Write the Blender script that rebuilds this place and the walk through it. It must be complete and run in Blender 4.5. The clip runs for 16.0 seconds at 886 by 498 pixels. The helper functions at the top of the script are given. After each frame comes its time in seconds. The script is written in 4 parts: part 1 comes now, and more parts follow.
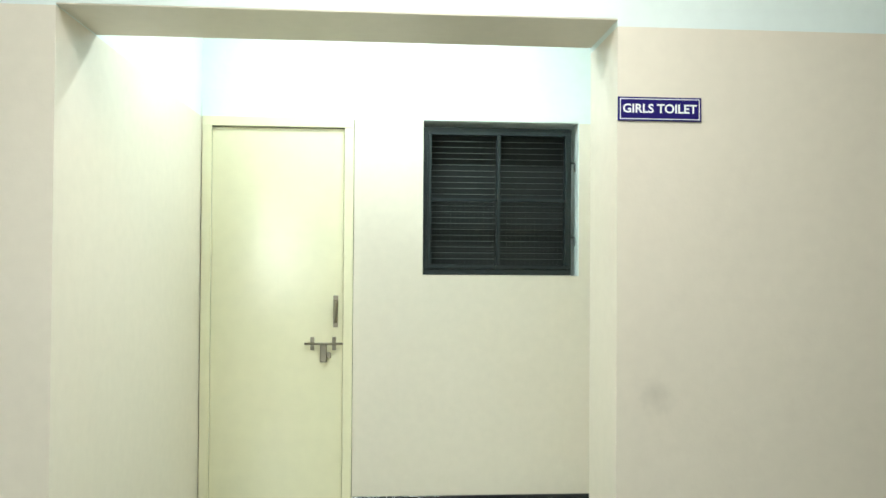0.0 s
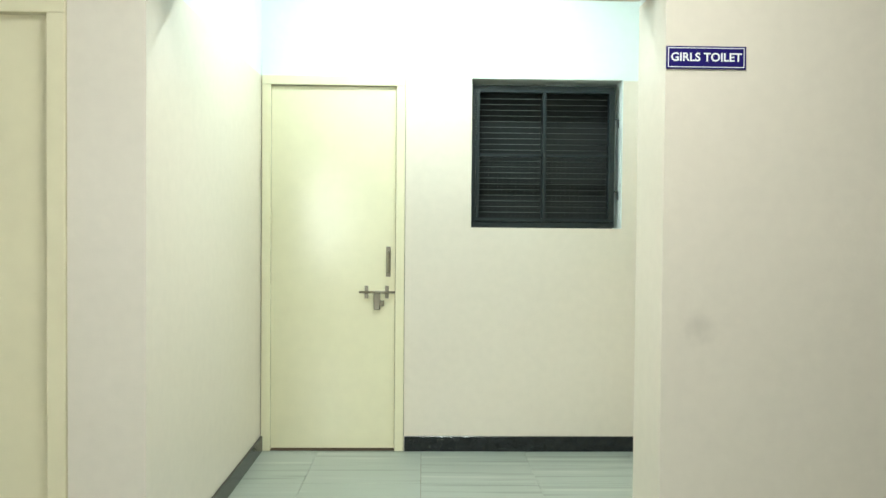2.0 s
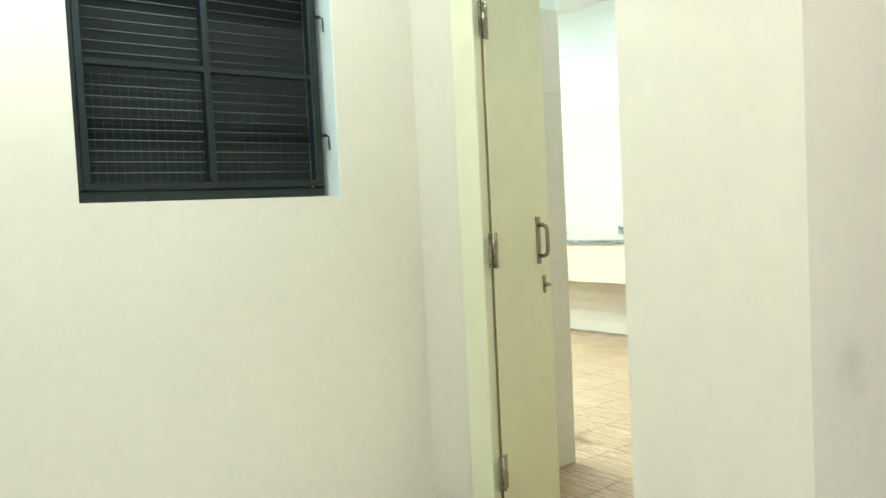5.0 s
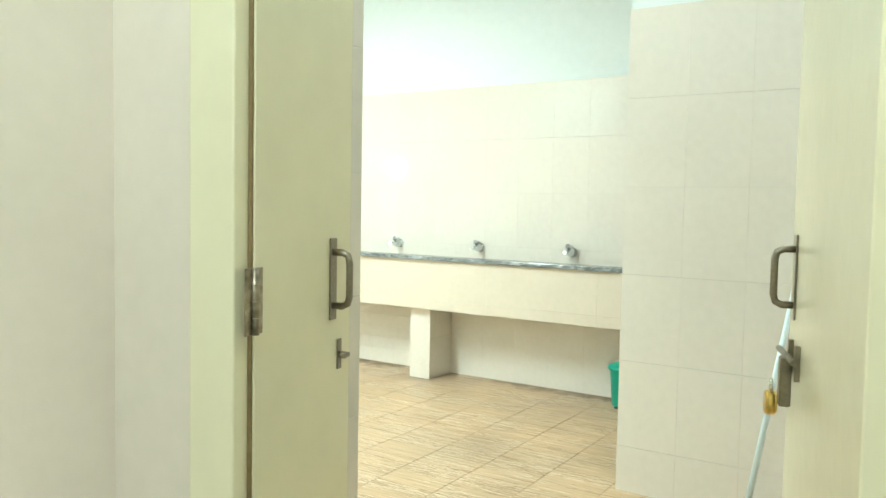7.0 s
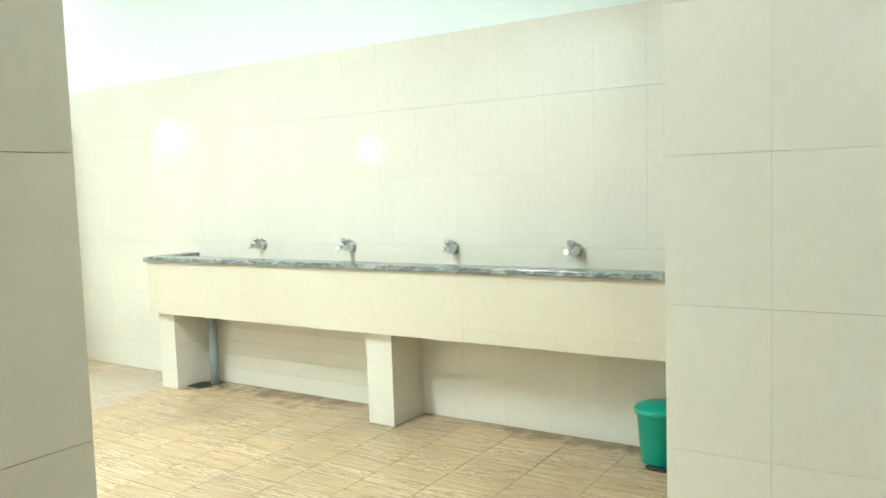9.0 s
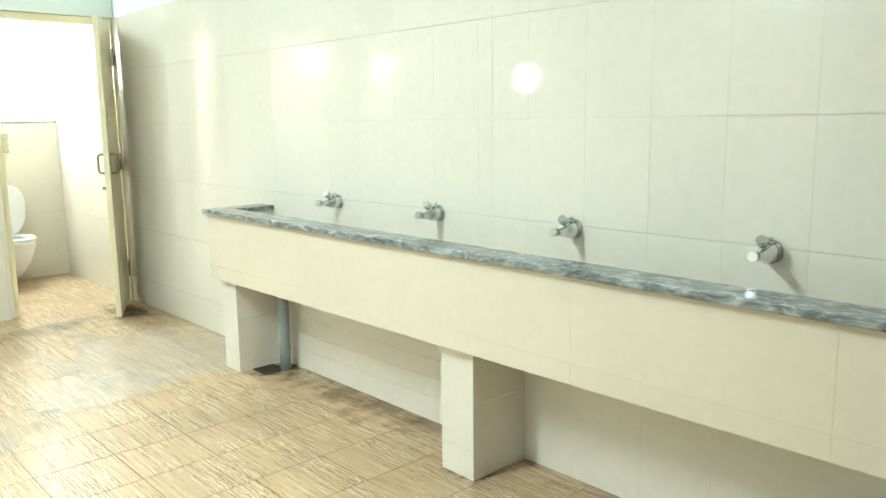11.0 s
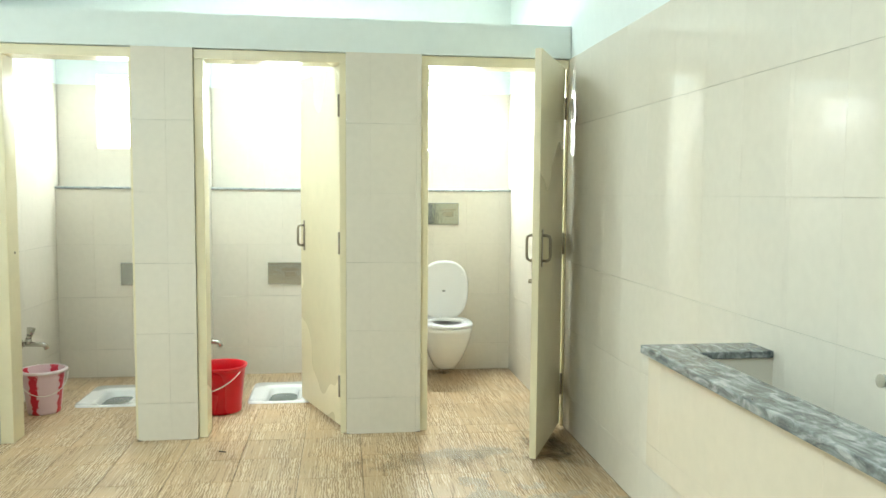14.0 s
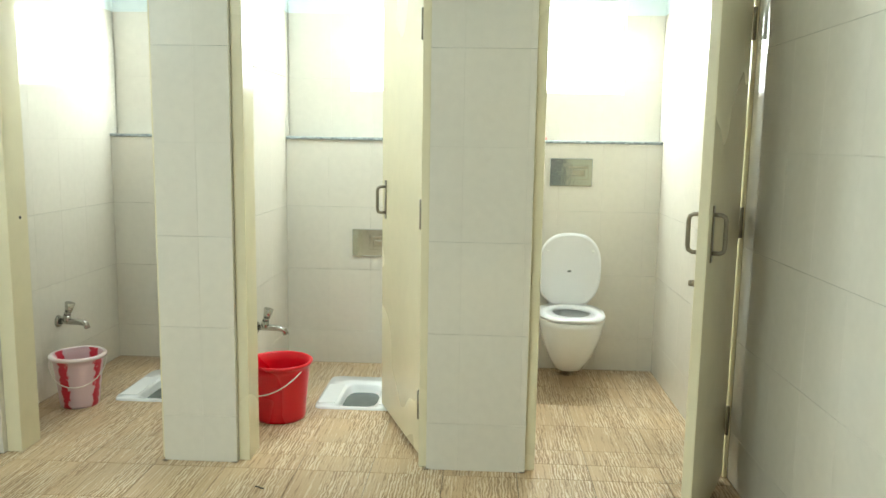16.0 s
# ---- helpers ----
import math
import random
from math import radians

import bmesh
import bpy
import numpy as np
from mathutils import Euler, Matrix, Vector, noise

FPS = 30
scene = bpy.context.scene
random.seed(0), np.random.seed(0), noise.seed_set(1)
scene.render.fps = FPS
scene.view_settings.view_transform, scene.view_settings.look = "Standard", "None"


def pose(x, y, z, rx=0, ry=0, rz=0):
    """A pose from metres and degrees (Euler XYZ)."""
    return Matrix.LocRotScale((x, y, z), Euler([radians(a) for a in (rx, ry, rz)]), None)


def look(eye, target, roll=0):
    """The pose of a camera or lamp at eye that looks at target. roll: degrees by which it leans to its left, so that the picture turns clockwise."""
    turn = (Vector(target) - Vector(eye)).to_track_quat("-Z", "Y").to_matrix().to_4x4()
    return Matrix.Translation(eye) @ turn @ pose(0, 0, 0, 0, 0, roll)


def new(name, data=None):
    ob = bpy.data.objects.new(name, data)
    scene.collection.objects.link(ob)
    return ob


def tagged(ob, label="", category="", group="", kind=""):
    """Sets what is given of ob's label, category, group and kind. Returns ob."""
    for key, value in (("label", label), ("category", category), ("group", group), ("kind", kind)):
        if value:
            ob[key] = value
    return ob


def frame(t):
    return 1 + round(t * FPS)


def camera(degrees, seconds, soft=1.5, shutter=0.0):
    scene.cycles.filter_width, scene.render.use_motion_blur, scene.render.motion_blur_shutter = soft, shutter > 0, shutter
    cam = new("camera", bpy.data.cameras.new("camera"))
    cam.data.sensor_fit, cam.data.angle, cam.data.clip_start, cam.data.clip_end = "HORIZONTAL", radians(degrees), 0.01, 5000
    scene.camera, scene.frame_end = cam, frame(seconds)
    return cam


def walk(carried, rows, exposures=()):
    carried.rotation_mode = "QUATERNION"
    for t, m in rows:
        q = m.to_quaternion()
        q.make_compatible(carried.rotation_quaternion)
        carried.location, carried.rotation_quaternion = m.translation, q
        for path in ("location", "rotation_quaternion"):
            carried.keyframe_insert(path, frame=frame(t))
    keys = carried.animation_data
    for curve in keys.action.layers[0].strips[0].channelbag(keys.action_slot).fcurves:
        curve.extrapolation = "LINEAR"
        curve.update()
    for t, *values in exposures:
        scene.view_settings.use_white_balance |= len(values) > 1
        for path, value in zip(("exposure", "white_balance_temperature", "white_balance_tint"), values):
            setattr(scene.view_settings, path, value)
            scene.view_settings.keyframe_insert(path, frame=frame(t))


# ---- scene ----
cam = camera(59.6, 16.0)

PATH = [
    (0, (0.999, -4.168, 1.346), (1.136, -2.173, 1.376), 0.4),
    (0.5, (0.968, -4.306, 1.32), (1.078, -2.309, 1.303), 0.3),
    (1, (0.934, -4.435, 1.294), (1.041, -2.438, 1.266), -0.4),
    (1.5, (0.919, -4.496, 1.248), (0.995, -2.498, 1.216), 0.3),
    (2, (0.906, -4.356, 1.24), (0.958, -2.357, 1.196), 0.5),
    (2.5, (0.788, -4.043, 1.241), (0.944, -2.049, 1.198), -1.5),
    (3, (0.657, -3.769, 1.218), (0.916, -1.787, 1.151), -1.0),
    (3.5, (0.61, -3.412, 1.321), (1.061, -1.468, 1.188), -1.0),
    (4, (0.585, -3.053, 1.279), (1.226, -1.165, 1.122), -0.4),
    (4.5, (0.513, -2.706, 1.267), (1.526, -0.991, 1.088), -1.6),
    (5, (0.616, -2.337, 1.195), (1.858, -0.772, 1.098), -2.8),
    (5.2, (0.679, -2.21, 1.206), (1.999, -0.711, 1.098), -1.8),
    (7.3, (1.611, -1.26, 1.231), (3.31, -0.209, 1.13), 0.5),
    (7.5, (1.748, -1.162, 1.229), (3.457, -0.126, 1.136), -0.0),
    (8.1, (2.051, -1.043, 1.246), (3.76, -0.01, 1.141), -1.8),
    (10.3, (3.699, -0.467, 1.323), (5.206, 0.815, 1.03), -0.5),
    (10.5, (3.807, -0.425, 1.335), (5.265, 0.909, 1.027), -0.6),
    (11, (4.025, -0.307, 1.321), (5.363, 1.143, 0.993), -0.7),
    (11.5, (4.216, -0.038, 1.298), (5.357, 1.584, 1.043), -0.2),
    (12, (4.372, 0.158, 1.322), (5.294, 1.916, 1.071), -1.2),
    (12.5, (4.587, 0.364, 1.326), (5.295, 2.218, 1.079), 0.8),
    (13, (4.704, 0.635, 1.322), (5.297, 2.535, 1.124), 1.4),
    (13.5, (4.798, 0.979, 1.343), (5.253, 2.919, 1.172), 0.4),
    (14, (4.953, 1.319, 1.329), (5.21, 3.297, 1.185), 0.4),
    (14.5, (5.09, 1.622, 1.343), (5.161, 3.617, 1.215), 1.8),
    (15, (5.126, 1.94, 1.339), (5.145, 3.934, 1.178), 1.5),
    (15.5, (5.122, 2.204, 1.332), (5.076, 4.194, 1.147), 1.4),
    (16, (5.182, 2.495, 1.35), (5.082, 4.473, 1.071), 0.9),
]
EXPOSURES = ((0, 1.2), (3.5, 1.22), (4.5, 1.36), (5.2, 1.34), (7.5, 1.26), (10.5, 0.98), (12.0, 0.93), (13.0, 0.65), (14.5, 0.54), (15.5, 0.38), (16.0, 0.33))
walk(cam, [(t, look(eye, target, roll)) for t, eye, target, roll in PATH], EXPOSURES)

# ---- world and lights ----
world = bpy.data.worlds.new("world")
scene.world = world
world.use_nodes = True
wn, wl = world.node_tree.nodes, world.node_tree.links
sky = wn.new("ShaderNodeTexSky")
sky.sky_type, sky.sun_disc = "NISHITA", False
sky.sun_elevation, sky.sun_rotation = radians(40), radians(-35)
wl.new(sky.outputs["Color"], wn["Background"].inputs["Color"])
wn["Background"].inputs["Strength"].default_value = 0.15
sun = new("sun", bpy.data.lights.new("sun", "SUN"))
sun.data.energy, sun.data.angle, sun.data.color = 2.0, radians(10), (1, 0.95, 0.88)
sun.matrix_world = look((0, 30, 30), (0, 0, 0))


def area(name, eye, target, sx, sy, watts, color):
    lamp = new(name, bpy.data.lights.new(name, "AREA"))
    lamp.data.shape, lamp.data.size, lamp.data.size_y = "RECTANGLE", sx, sy
    lamp.data.energy, lamp.data.color = watts, color
    lamp.matrix_world = look(eye, target)
    return lamp


DAY = (0.84, 1.0, 0.98)
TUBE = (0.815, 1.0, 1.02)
# daylight in the openings of the windows
for wx in (3.455, 4.615, 5.745):
    area("window_daylight", (wx, 7.2, 1.9), (wx, 6.0, 0.9), 0.46, 0.48, 14 if wx < 4 else (16 if wx < 5 else 36), (0.88, 1.0, 0.98))
area("window_daylight", (2.41, 4.86, 1.72), (5.5, 4.6, 1.4), 0.20, 0.20, 8, DAY)
# tube lamps on the ceilings, all out of view
area("unseen_tube_lamp", (1.02, -0.77, 2.84), (1.02, -0.76, 0), 1.1, 0.1, 13.8, (0.85, 1.0, 0.965))
area("unseen_tube_lamp", (1.1, -3.0, 2.84), (1.1, -2.99, 0), 0.1, 1.1, 23, (0.94, 0.985, 0.915))
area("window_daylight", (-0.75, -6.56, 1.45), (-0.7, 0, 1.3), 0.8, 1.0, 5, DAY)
# added fill: no such lamps known over the entrance and mid room
area("unseen_tube_lamp", (3.75, -0.7, 2.94), (3.75, -0.69, 0), 0.1, 1.1, 3.4, TUBE)
area("unseen_tube_lamp", (3.5, 2.2, 2.94), (3.5, 2.21, 0), 1.1, 0.1, 60, TUBE)
# placed along the shadow edge of the open cubicle door
area("unseen_tube_lamp", (4.5, 5.85, 2.94), (4.5, 5.86, 0), 1.1, 0.1, 25, TUBE)


# ---- materials ----
def material(name, color, rough=0.5, metal=0.0, vary=0.06, scale=6.0, bump=0.02, bump_scale=60.0, spec=0.5, per_object=0.0, smudge=None):
    m = bpy.data.materials.new(name)
    m.use_nodes = True
    n, l = m.node_tree.nodes, m.node_tree.links
    b = n["Principled BSDF"]
    b.inputs["Metallic"].default_value = metal
    b.inputs["Specular IOR Level"].default_value = spec
    geo = n.new("ShaderNodeNewGeometry")
    big = n.new("ShaderNodeTexNoise")
    big.inputs["Scale"].default_value, big.inputs["Detail"].default_value = scale * 0.25, 3
    fine = n.new("ShaderNodeTexNoise")
    fine.inputs["Scale"].default_value, fine.inputs["Detail"].default_value = scale * 4, 5
    mix = n.new("ShaderNodeMath")
    mix.operation = "ADD"
    for t in (big, fine):
        l.new(geo.outputs["Position"], t.inputs["Vector"])
    l.new(big.outputs["Fac"], mix.inputs[0])
    l.new(fine.outputs["Fac"], mix.inputs[1])
    ramp = n.new("ShaderNodeMapRange")
    ramp.inputs["From Min"].default_value, ramp.inputs["From Max"].default_value = 0.7, 1.3
    ramp.inputs["To Min"].default_value, ramp.inputs["To Max"].default_value = 1 - vary, 1 + vary
    l.new(mix.outputs[0], ramp.inputs["Value"])
    last = ramp.outputs["Result"]
    if per_object:
        info = n.new("ShaderNodeObjectInfo")
        r2 = n.new("ShaderNodeMapRange")
        r2.inputs["To Min"].default_value, r2.inputs["To Max"].default_value = 1 - per_object, 1 + per_object
        l.new(info.outputs["Random"], r2.inputs["Value"])
        mul = n.new("ShaderNodeMath")
        mul.operation = "MULTIPLY"
        l.new(last, mul.inputs[0])
        l.new(r2.outputs["Result"], mul.inputs[1])
        last = mul.outputs[0]
    if smudge:
        dist = n.new("ShaderNodeVectorMath")
        dist.operation = "DISTANCE"
        dist.inputs[1].default_value = smudge
        l.new(geo.outputs["Position"], dist.inputs[0])
        wob = n.new("ShaderNodeMath")
        wob.operation = "MULTIPLY_ADD"
        wob.inputs[1].default_value = 0.06
        l.new(fine.outputs["Fac"], wob.inputs[0])
        l.new(dist.outputs["Value"], wob.inputs[2])
        r3 = n.new("ShaderNodeMapRange")
        r3.interpolation_type = "SMOOTHSTEP"
        r3.inputs["From Min"].default_value, r3.inputs["From Max"].default_value = 0.03, 0.11
        r3.inputs["To Min"].default_value, r3.inputs["To Max"].default_value = 0.86, 1.0
        l.new(wob.outputs[0], r3.inputs["Value"])
        mul3 = n.new("ShaderNodeMath")
        mul3.operation = "MULTIPLY"
        l.new(last, mul3.inputs[0])
        l.new(r3.outputs["Result"], mul3.inputs[1])
        last = mul3.outputs[0]
    vec = n.new("ShaderNodeVectorMath")
    vec.operation = "SCALE"
    vec.inputs[0].default_value = color
    l.new(last, vec.inputs["Scale"])
    l.new(vec.outputs[0], b.inputs["Base Color"])
    rr = n.new("ShaderNodeMapRange")
    rr.inputs["From Min"].default_value, rr.inputs["From Max"].default_value = 0.3, 0.7
    rr.inputs["To Min"].default_value, rr.inputs["To Max"].default_value = rough * 0.85, min(1, rough * 1.15)
    l.new(big.outputs["Fac"], rr.inputs["Value"])
    l.new(rr.outputs["Result"], b.inputs["Roughness"])
    if bump:
        bt = n.new("ShaderNodeTexNoise")
        bt.inputs["Scale"].default_value, bt.inputs["Detail"].default_value = bump_scale, 4
        l.new(geo.outputs["Position"], bt.inputs["Vector"])
        bp = n.new("ShaderNodeBump")
        bp.inputs["Strength"].default_value, bp.inputs["Distance"].default_value = bump * 10, 0.002
        l.new(bt.outputs["Fac"], bp.inputs["Height"])
        l.new(bp.outputs["Normal"], b.inputs["Normal"])
    return m


def striped(name, dark, middle, light, axis, wave, warp, rough, per_tile=3.0, spec=0.5, wet=False, along=0.13):
    """Printed tile with wavy grain that runs along one axis and starts anew on each tile."""
    m = bpy.data.materials.new(name)
    m.use_nodes = True
    n, l = m.node_tree.nodes, m.node_tree.links
    b = n["Principled BSDF"]
    b.inputs["Specular IOR Level"].default_value = spec
    geo = n.new("ShaderNodeNewGeometry")
    info = n.new("ShaderNodeObjectInfo")
    off = n.new("ShaderNodeVectorMath")
    off.operation = "SCALE"
    off.inputs[0].default_value = (7.3 * per_tile, 5.1 * per_tile, 0)
    l.new(info.outputs["Random"], off.inputs["Scale"])
    add = n.new("ShaderNodeVectorMath")
    l.new(geo.outputs["Position"], add.inputs[0])
    l.new(off.outputs[0], add.inputs[1])
    stretch = n.new("ShaderNodeVectorMath")
    stretch.operation = "MULTIPLY"
    stretch.inputs[1].default_value = (1, along, 1) if axis == "y" else (along, 1, 1)
    l.new(add.outputs[0], stretch.inputs[0])
    w = n.new("ShaderNodeTexWave")
    w.wave_type, w.bands_direction = "BANDS", "X" if axis == "y" else "Y"
    w.inputs["Scale"].default_value, w.inputs["Distortion"].default_value = wave, warp
    w.inputs["Detail"].default_value, w.inputs["Detail Scale"].default_value = 3.0, 2.6 if wet else 1.6
    l.new(stretch.outputs[0], w.inputs["Vector"])
    grain = n.new("ShaderNodeTexNoise")
    grain.inputs["Scale"].default_value, grain.inputs["Detail"].default_value = 75 if wet else 22, 4 if wet else 6
    grain.inputs["Distortion"].default_value = 0.6 if wet else 0.0
    fibre = n.new("ShaderNodeVectorMath")
    fibre.operation = "MULTIPLY"
    fibre.inputs[1].default_value = (1, 0.22, 1) if wet else (1, 1, 1)
    l.new(stretch.outputs[0], fibre.inputs[0])
    l.new(fibre.outputs[0], grain.inputs["Vector"])
    blotch = n.new("ShaderNodeTexNoise")
    blotch.inputs["Scale"].default_value, blotch.inputs["Detail"].default_value = 1.6, 4
    l.new(geo.outputs["Position"], blotch.inputs["Vector"])
    bunch = n.new("ShaderNodeTexNoise")
    bunch.inputs["Scale"].default_value, bunch.inputs["Detail"].default_value = 7.0, 2
    l.new(stretch.outputs[0], bunch.inputs["Vector"])
    mask = n.new("ShaderNodeMapRange")
    mask.inputs["From Min"].default_value, mask.inputs["From Max"].default_value = 0.40, 0.60
    mask.inputs["To Min"].default_value, mask.inputs["To Max"].default_value = 0.2 if wet else 0.15, 0.72 if wet else 0.55
    if wet:
        # the strong lines gather along one side of every tile
        local = n.new("ShaderNodeTexCoord")
        parts = n.new("ShaderNodeSeparateXYZ")
        l.new(local.outputs["Object"], parts.inputs[0])
        side = n.new("ShaderNodeMath")
        side.operation = "ABSOLUTE"
        shift = n.new("ShaderNodeMath")
        shift.inputs[1].default_value = -0.08
        l.new(parts.outputs["X"], shift.inputs[0])
        l.new(shift.outputs[0], side.inputs[0])
        gather = n.new("ShaderNodeMath")
        gather.operation = "MULTIPLY_ADD"
        gather.inputs[1].default_value = -0.8
        l.new(side.outputs[0], gather.inputs[0])
        lift = n.new("ShaderNodeMath")
        lift.inputs[1].default_value = 0.1
        l.new(bunch.outputs["Fac"], lift.inputs[0])
        l.new(lift.outputs[0], gather.inputs[2])
        l.new(gather.outputs[0], mask.inputs["Value"])
    else:
        l.new(bunch.outputs["Fac"], mask.inputs["Value"])
    half = n.new("ShaderNodeMath")
    half.operation = "SUBTRACT"
    half.inputs[1].default_value = 0.5
    l.new(w.outputs["Fac"], half.inputs[0])
    mixf = n.new("ShaderNodeMath")
    mixf.operation = "MULTIPLY"
    l.new(half.outputs[0], mixf.inputs[0])
    l.new(mask.outputs["Result"], mixf.inputs[1])
    add2 = n.new("ShaderNodeMath")
    l.new(mixf.outputs[0], add2.inputs[0])
    g2 = n.new("ShaderNodeMath")
    g2.operation = "MULTIPLY_ADD"
    g2.inputs[1].default_value, g2.inputs[2].default_value = (1.3, -0.15) if wet else (1.5, -0.25)
    l.new(grain.outputs["Fac"], g2.inputs[0])
    l.new(g2.outputs[0], add2.inputs[1])
    ramp = n.new("ShaderNodeValToRGB")
    ramp.color_ramp.elements[0].position, ramp.color_ramp.elements[0].color = 0.18, (*dark, 1)
    ramp.color_ramp.elements[1].position, ramp.color_ramp.elements[1].color = 0.86, (*light, 1)
    for at in ((0.4, 0.62) if wet else (0.34, 0.68)):
        ramp.color_ramp.elements.new(at).color = (*middle, 1)
    l.new(add2.outputs[0], ramp.inputs["Fac"])
    r2 = n.new("ShaderNodeMapRange")
    r2.inputs["From Min"].default_value, r2.inputs["From Max"].default_value = 0.3, 0.7
    r2.inputs["To Min"].default_value, r2.inputs["To Max"].default_value = (0.86, 1.08) if wet else (0.96, 1.04)
    l.new(blotch.outputs["Fac"], r2.inputs["Value"])
    sc = n.new("ShaderNodeVectorMath")
    sc.operation = "SCALE"
    l.new(ramp.outputs["Color"], sc.inputs[0])
    l.new(r2.outputs["Result"], sc.inputs["Scale"])
    l.new(sc.outputs[0], b.inputs["Base Color"])
    rr = n.new("ShaderNodeMapRange")
    rr.inputs["From Min"].default_value, rr.inputs["From Max"].default_value = 0.35, 0.65
    rr.inputs["To Min"].default_value, rr.inputs["To Max"].default_value = (rough * 0.7, rough * 1.25) if wet else (rough * 0.95, rough * 1.05)
    l.new(blotch.outputs["Fac"], rr.inputs["Value"])
    l.new(rr.outputs["Result"], b.inputs["Roughness"])
    if wet:
        # patches of standing water and brown dirt with outlines of their own
        pool = n.new("ShaderNodeTexNoise")
        pool.inputs["Scale"].default_value, pool.inputs["Detail"].default_value = 1.15, 2.5
        dirt = n.new("ShaderNodeTexNoise")
        dirt.inputs["Scale"].default_value, dirt.inputs["Detail"].default_value = 2.6, 5
        for t in (pool, dirt):
            l.new(geo.outputs["Position"], t.inputs["Vector"])
        pm = n.new("ShaderNodeMapRange")
        pm.inputs["From Min"].default_value, pm.inputs["From Max"].default_value = 0.50, 0.74
        l.new(pool.outputs["Fac"], pm.inputs["Value"])
        mr = n.new("ShaderNodeMix")
        l.new(pm.outputs["Result"], mr.inputs["Factor"])
        l.new(rr.outputs["Result"], mr.inputs["A"])
        mr.inputs["B"].default_value = 0.3
        l.new(mr.outputs["Result"], b.inputs["Roughness"])
        dm = n.new("ShaderNodeMapRange")
        dm.inputs["From Min"].default_value, dm.inputs["From Max"].default_value = 0.45, 0.85
        dm.inputs["To Min"].default_value, dm.inputs["To Max"].default_value = 1.0, 0.8
        l.new(dirt.outputs["Fac"], dm.inputs["Value"])
        dp = n.new("ShaderNodeMapRange")
        dp.inputs["To Min"].default_value, dp.inputs["To Max"].default_value = 1.0, 0.93
        l.new(pm.outputs["Result"], dp.inputs["Value"])
        m1, m2 = n.new("ShaderNodeMath"), n.new("ShaderNodeMath")
        m1.operation = m2.operation = "MULTIPLY"
        l.new(dm.outputs["Result"], m1.inputs[0])
        l.new(dp.outputs["Result"], m1.inputs[1])
        l.new(m1.outputs[0], m2.inputs[0])
        l.new(r2.outputs["Result"], m2.inputs[1])
        l.new(m2.outputs[0], sc.inputs["Scale"])
    bp = n.new("ShaderNodeBump")
    bp.inputs["Strength"].default_value, bp.inputs["Distance"].default_value = 0.006, 0.001
    l.new(add2.outputs[0], bp.inputs["Height"])
    l.new(bp.outputs["Normal"], b.inputs["Normal"])
    return m


def stone(name, dark, middle, light):
    """Polished stone with mottling drawn out along its length."""
    m = bpy.data.materials.new(name)
    m.use_nodes = True
    n, l = m.node_tree.nodes, m.node_tree.links
    b = n["Principled BSDF"]
    b.inputs["Roughness"].default_value = 0.2
    geo = n.new("ShaderNodeNewGeometry")
    stretch = n.new("ShaderNodeVectorMath")
    stretch.operation = "MULTIPLY"
    stretch.inputs[1].default_value = (1, 0.35, 1)
    l.new(geo.outputs["Position"], stretch.inputs[0])
    t = n.new("ShaderNodeTexNoise")
    t.inputs["Scale"].default_value, t.inputs["Detail"].default_value = 36, 8
    t.inputs["Roughness"].default_value, t.inputs["Distortion"].default_value = 0.62, 1.2
    l.new(stretch.outputs[0], t.inputs["Vector"])
    ramp = n.new("ShaderNodeValToRGB")
    ramp.color_ramp.elements[0].position, ramp.color_ramp.elements[0].color = 0.34, (*dark, 1)
    ramp.color_ramp.elements[1].position, ramp.color_ramp.elements[1].color = 0.68, (*light, 1)
    ramp.color_ramp.elements.new(0.5).color = (*middle, 1)
    l.new(t.outputs["Fac"], ramp.inputs["Fac"])
    l.new(ramp.outputs["Color"], b.inputs["Base Color"])
    return m


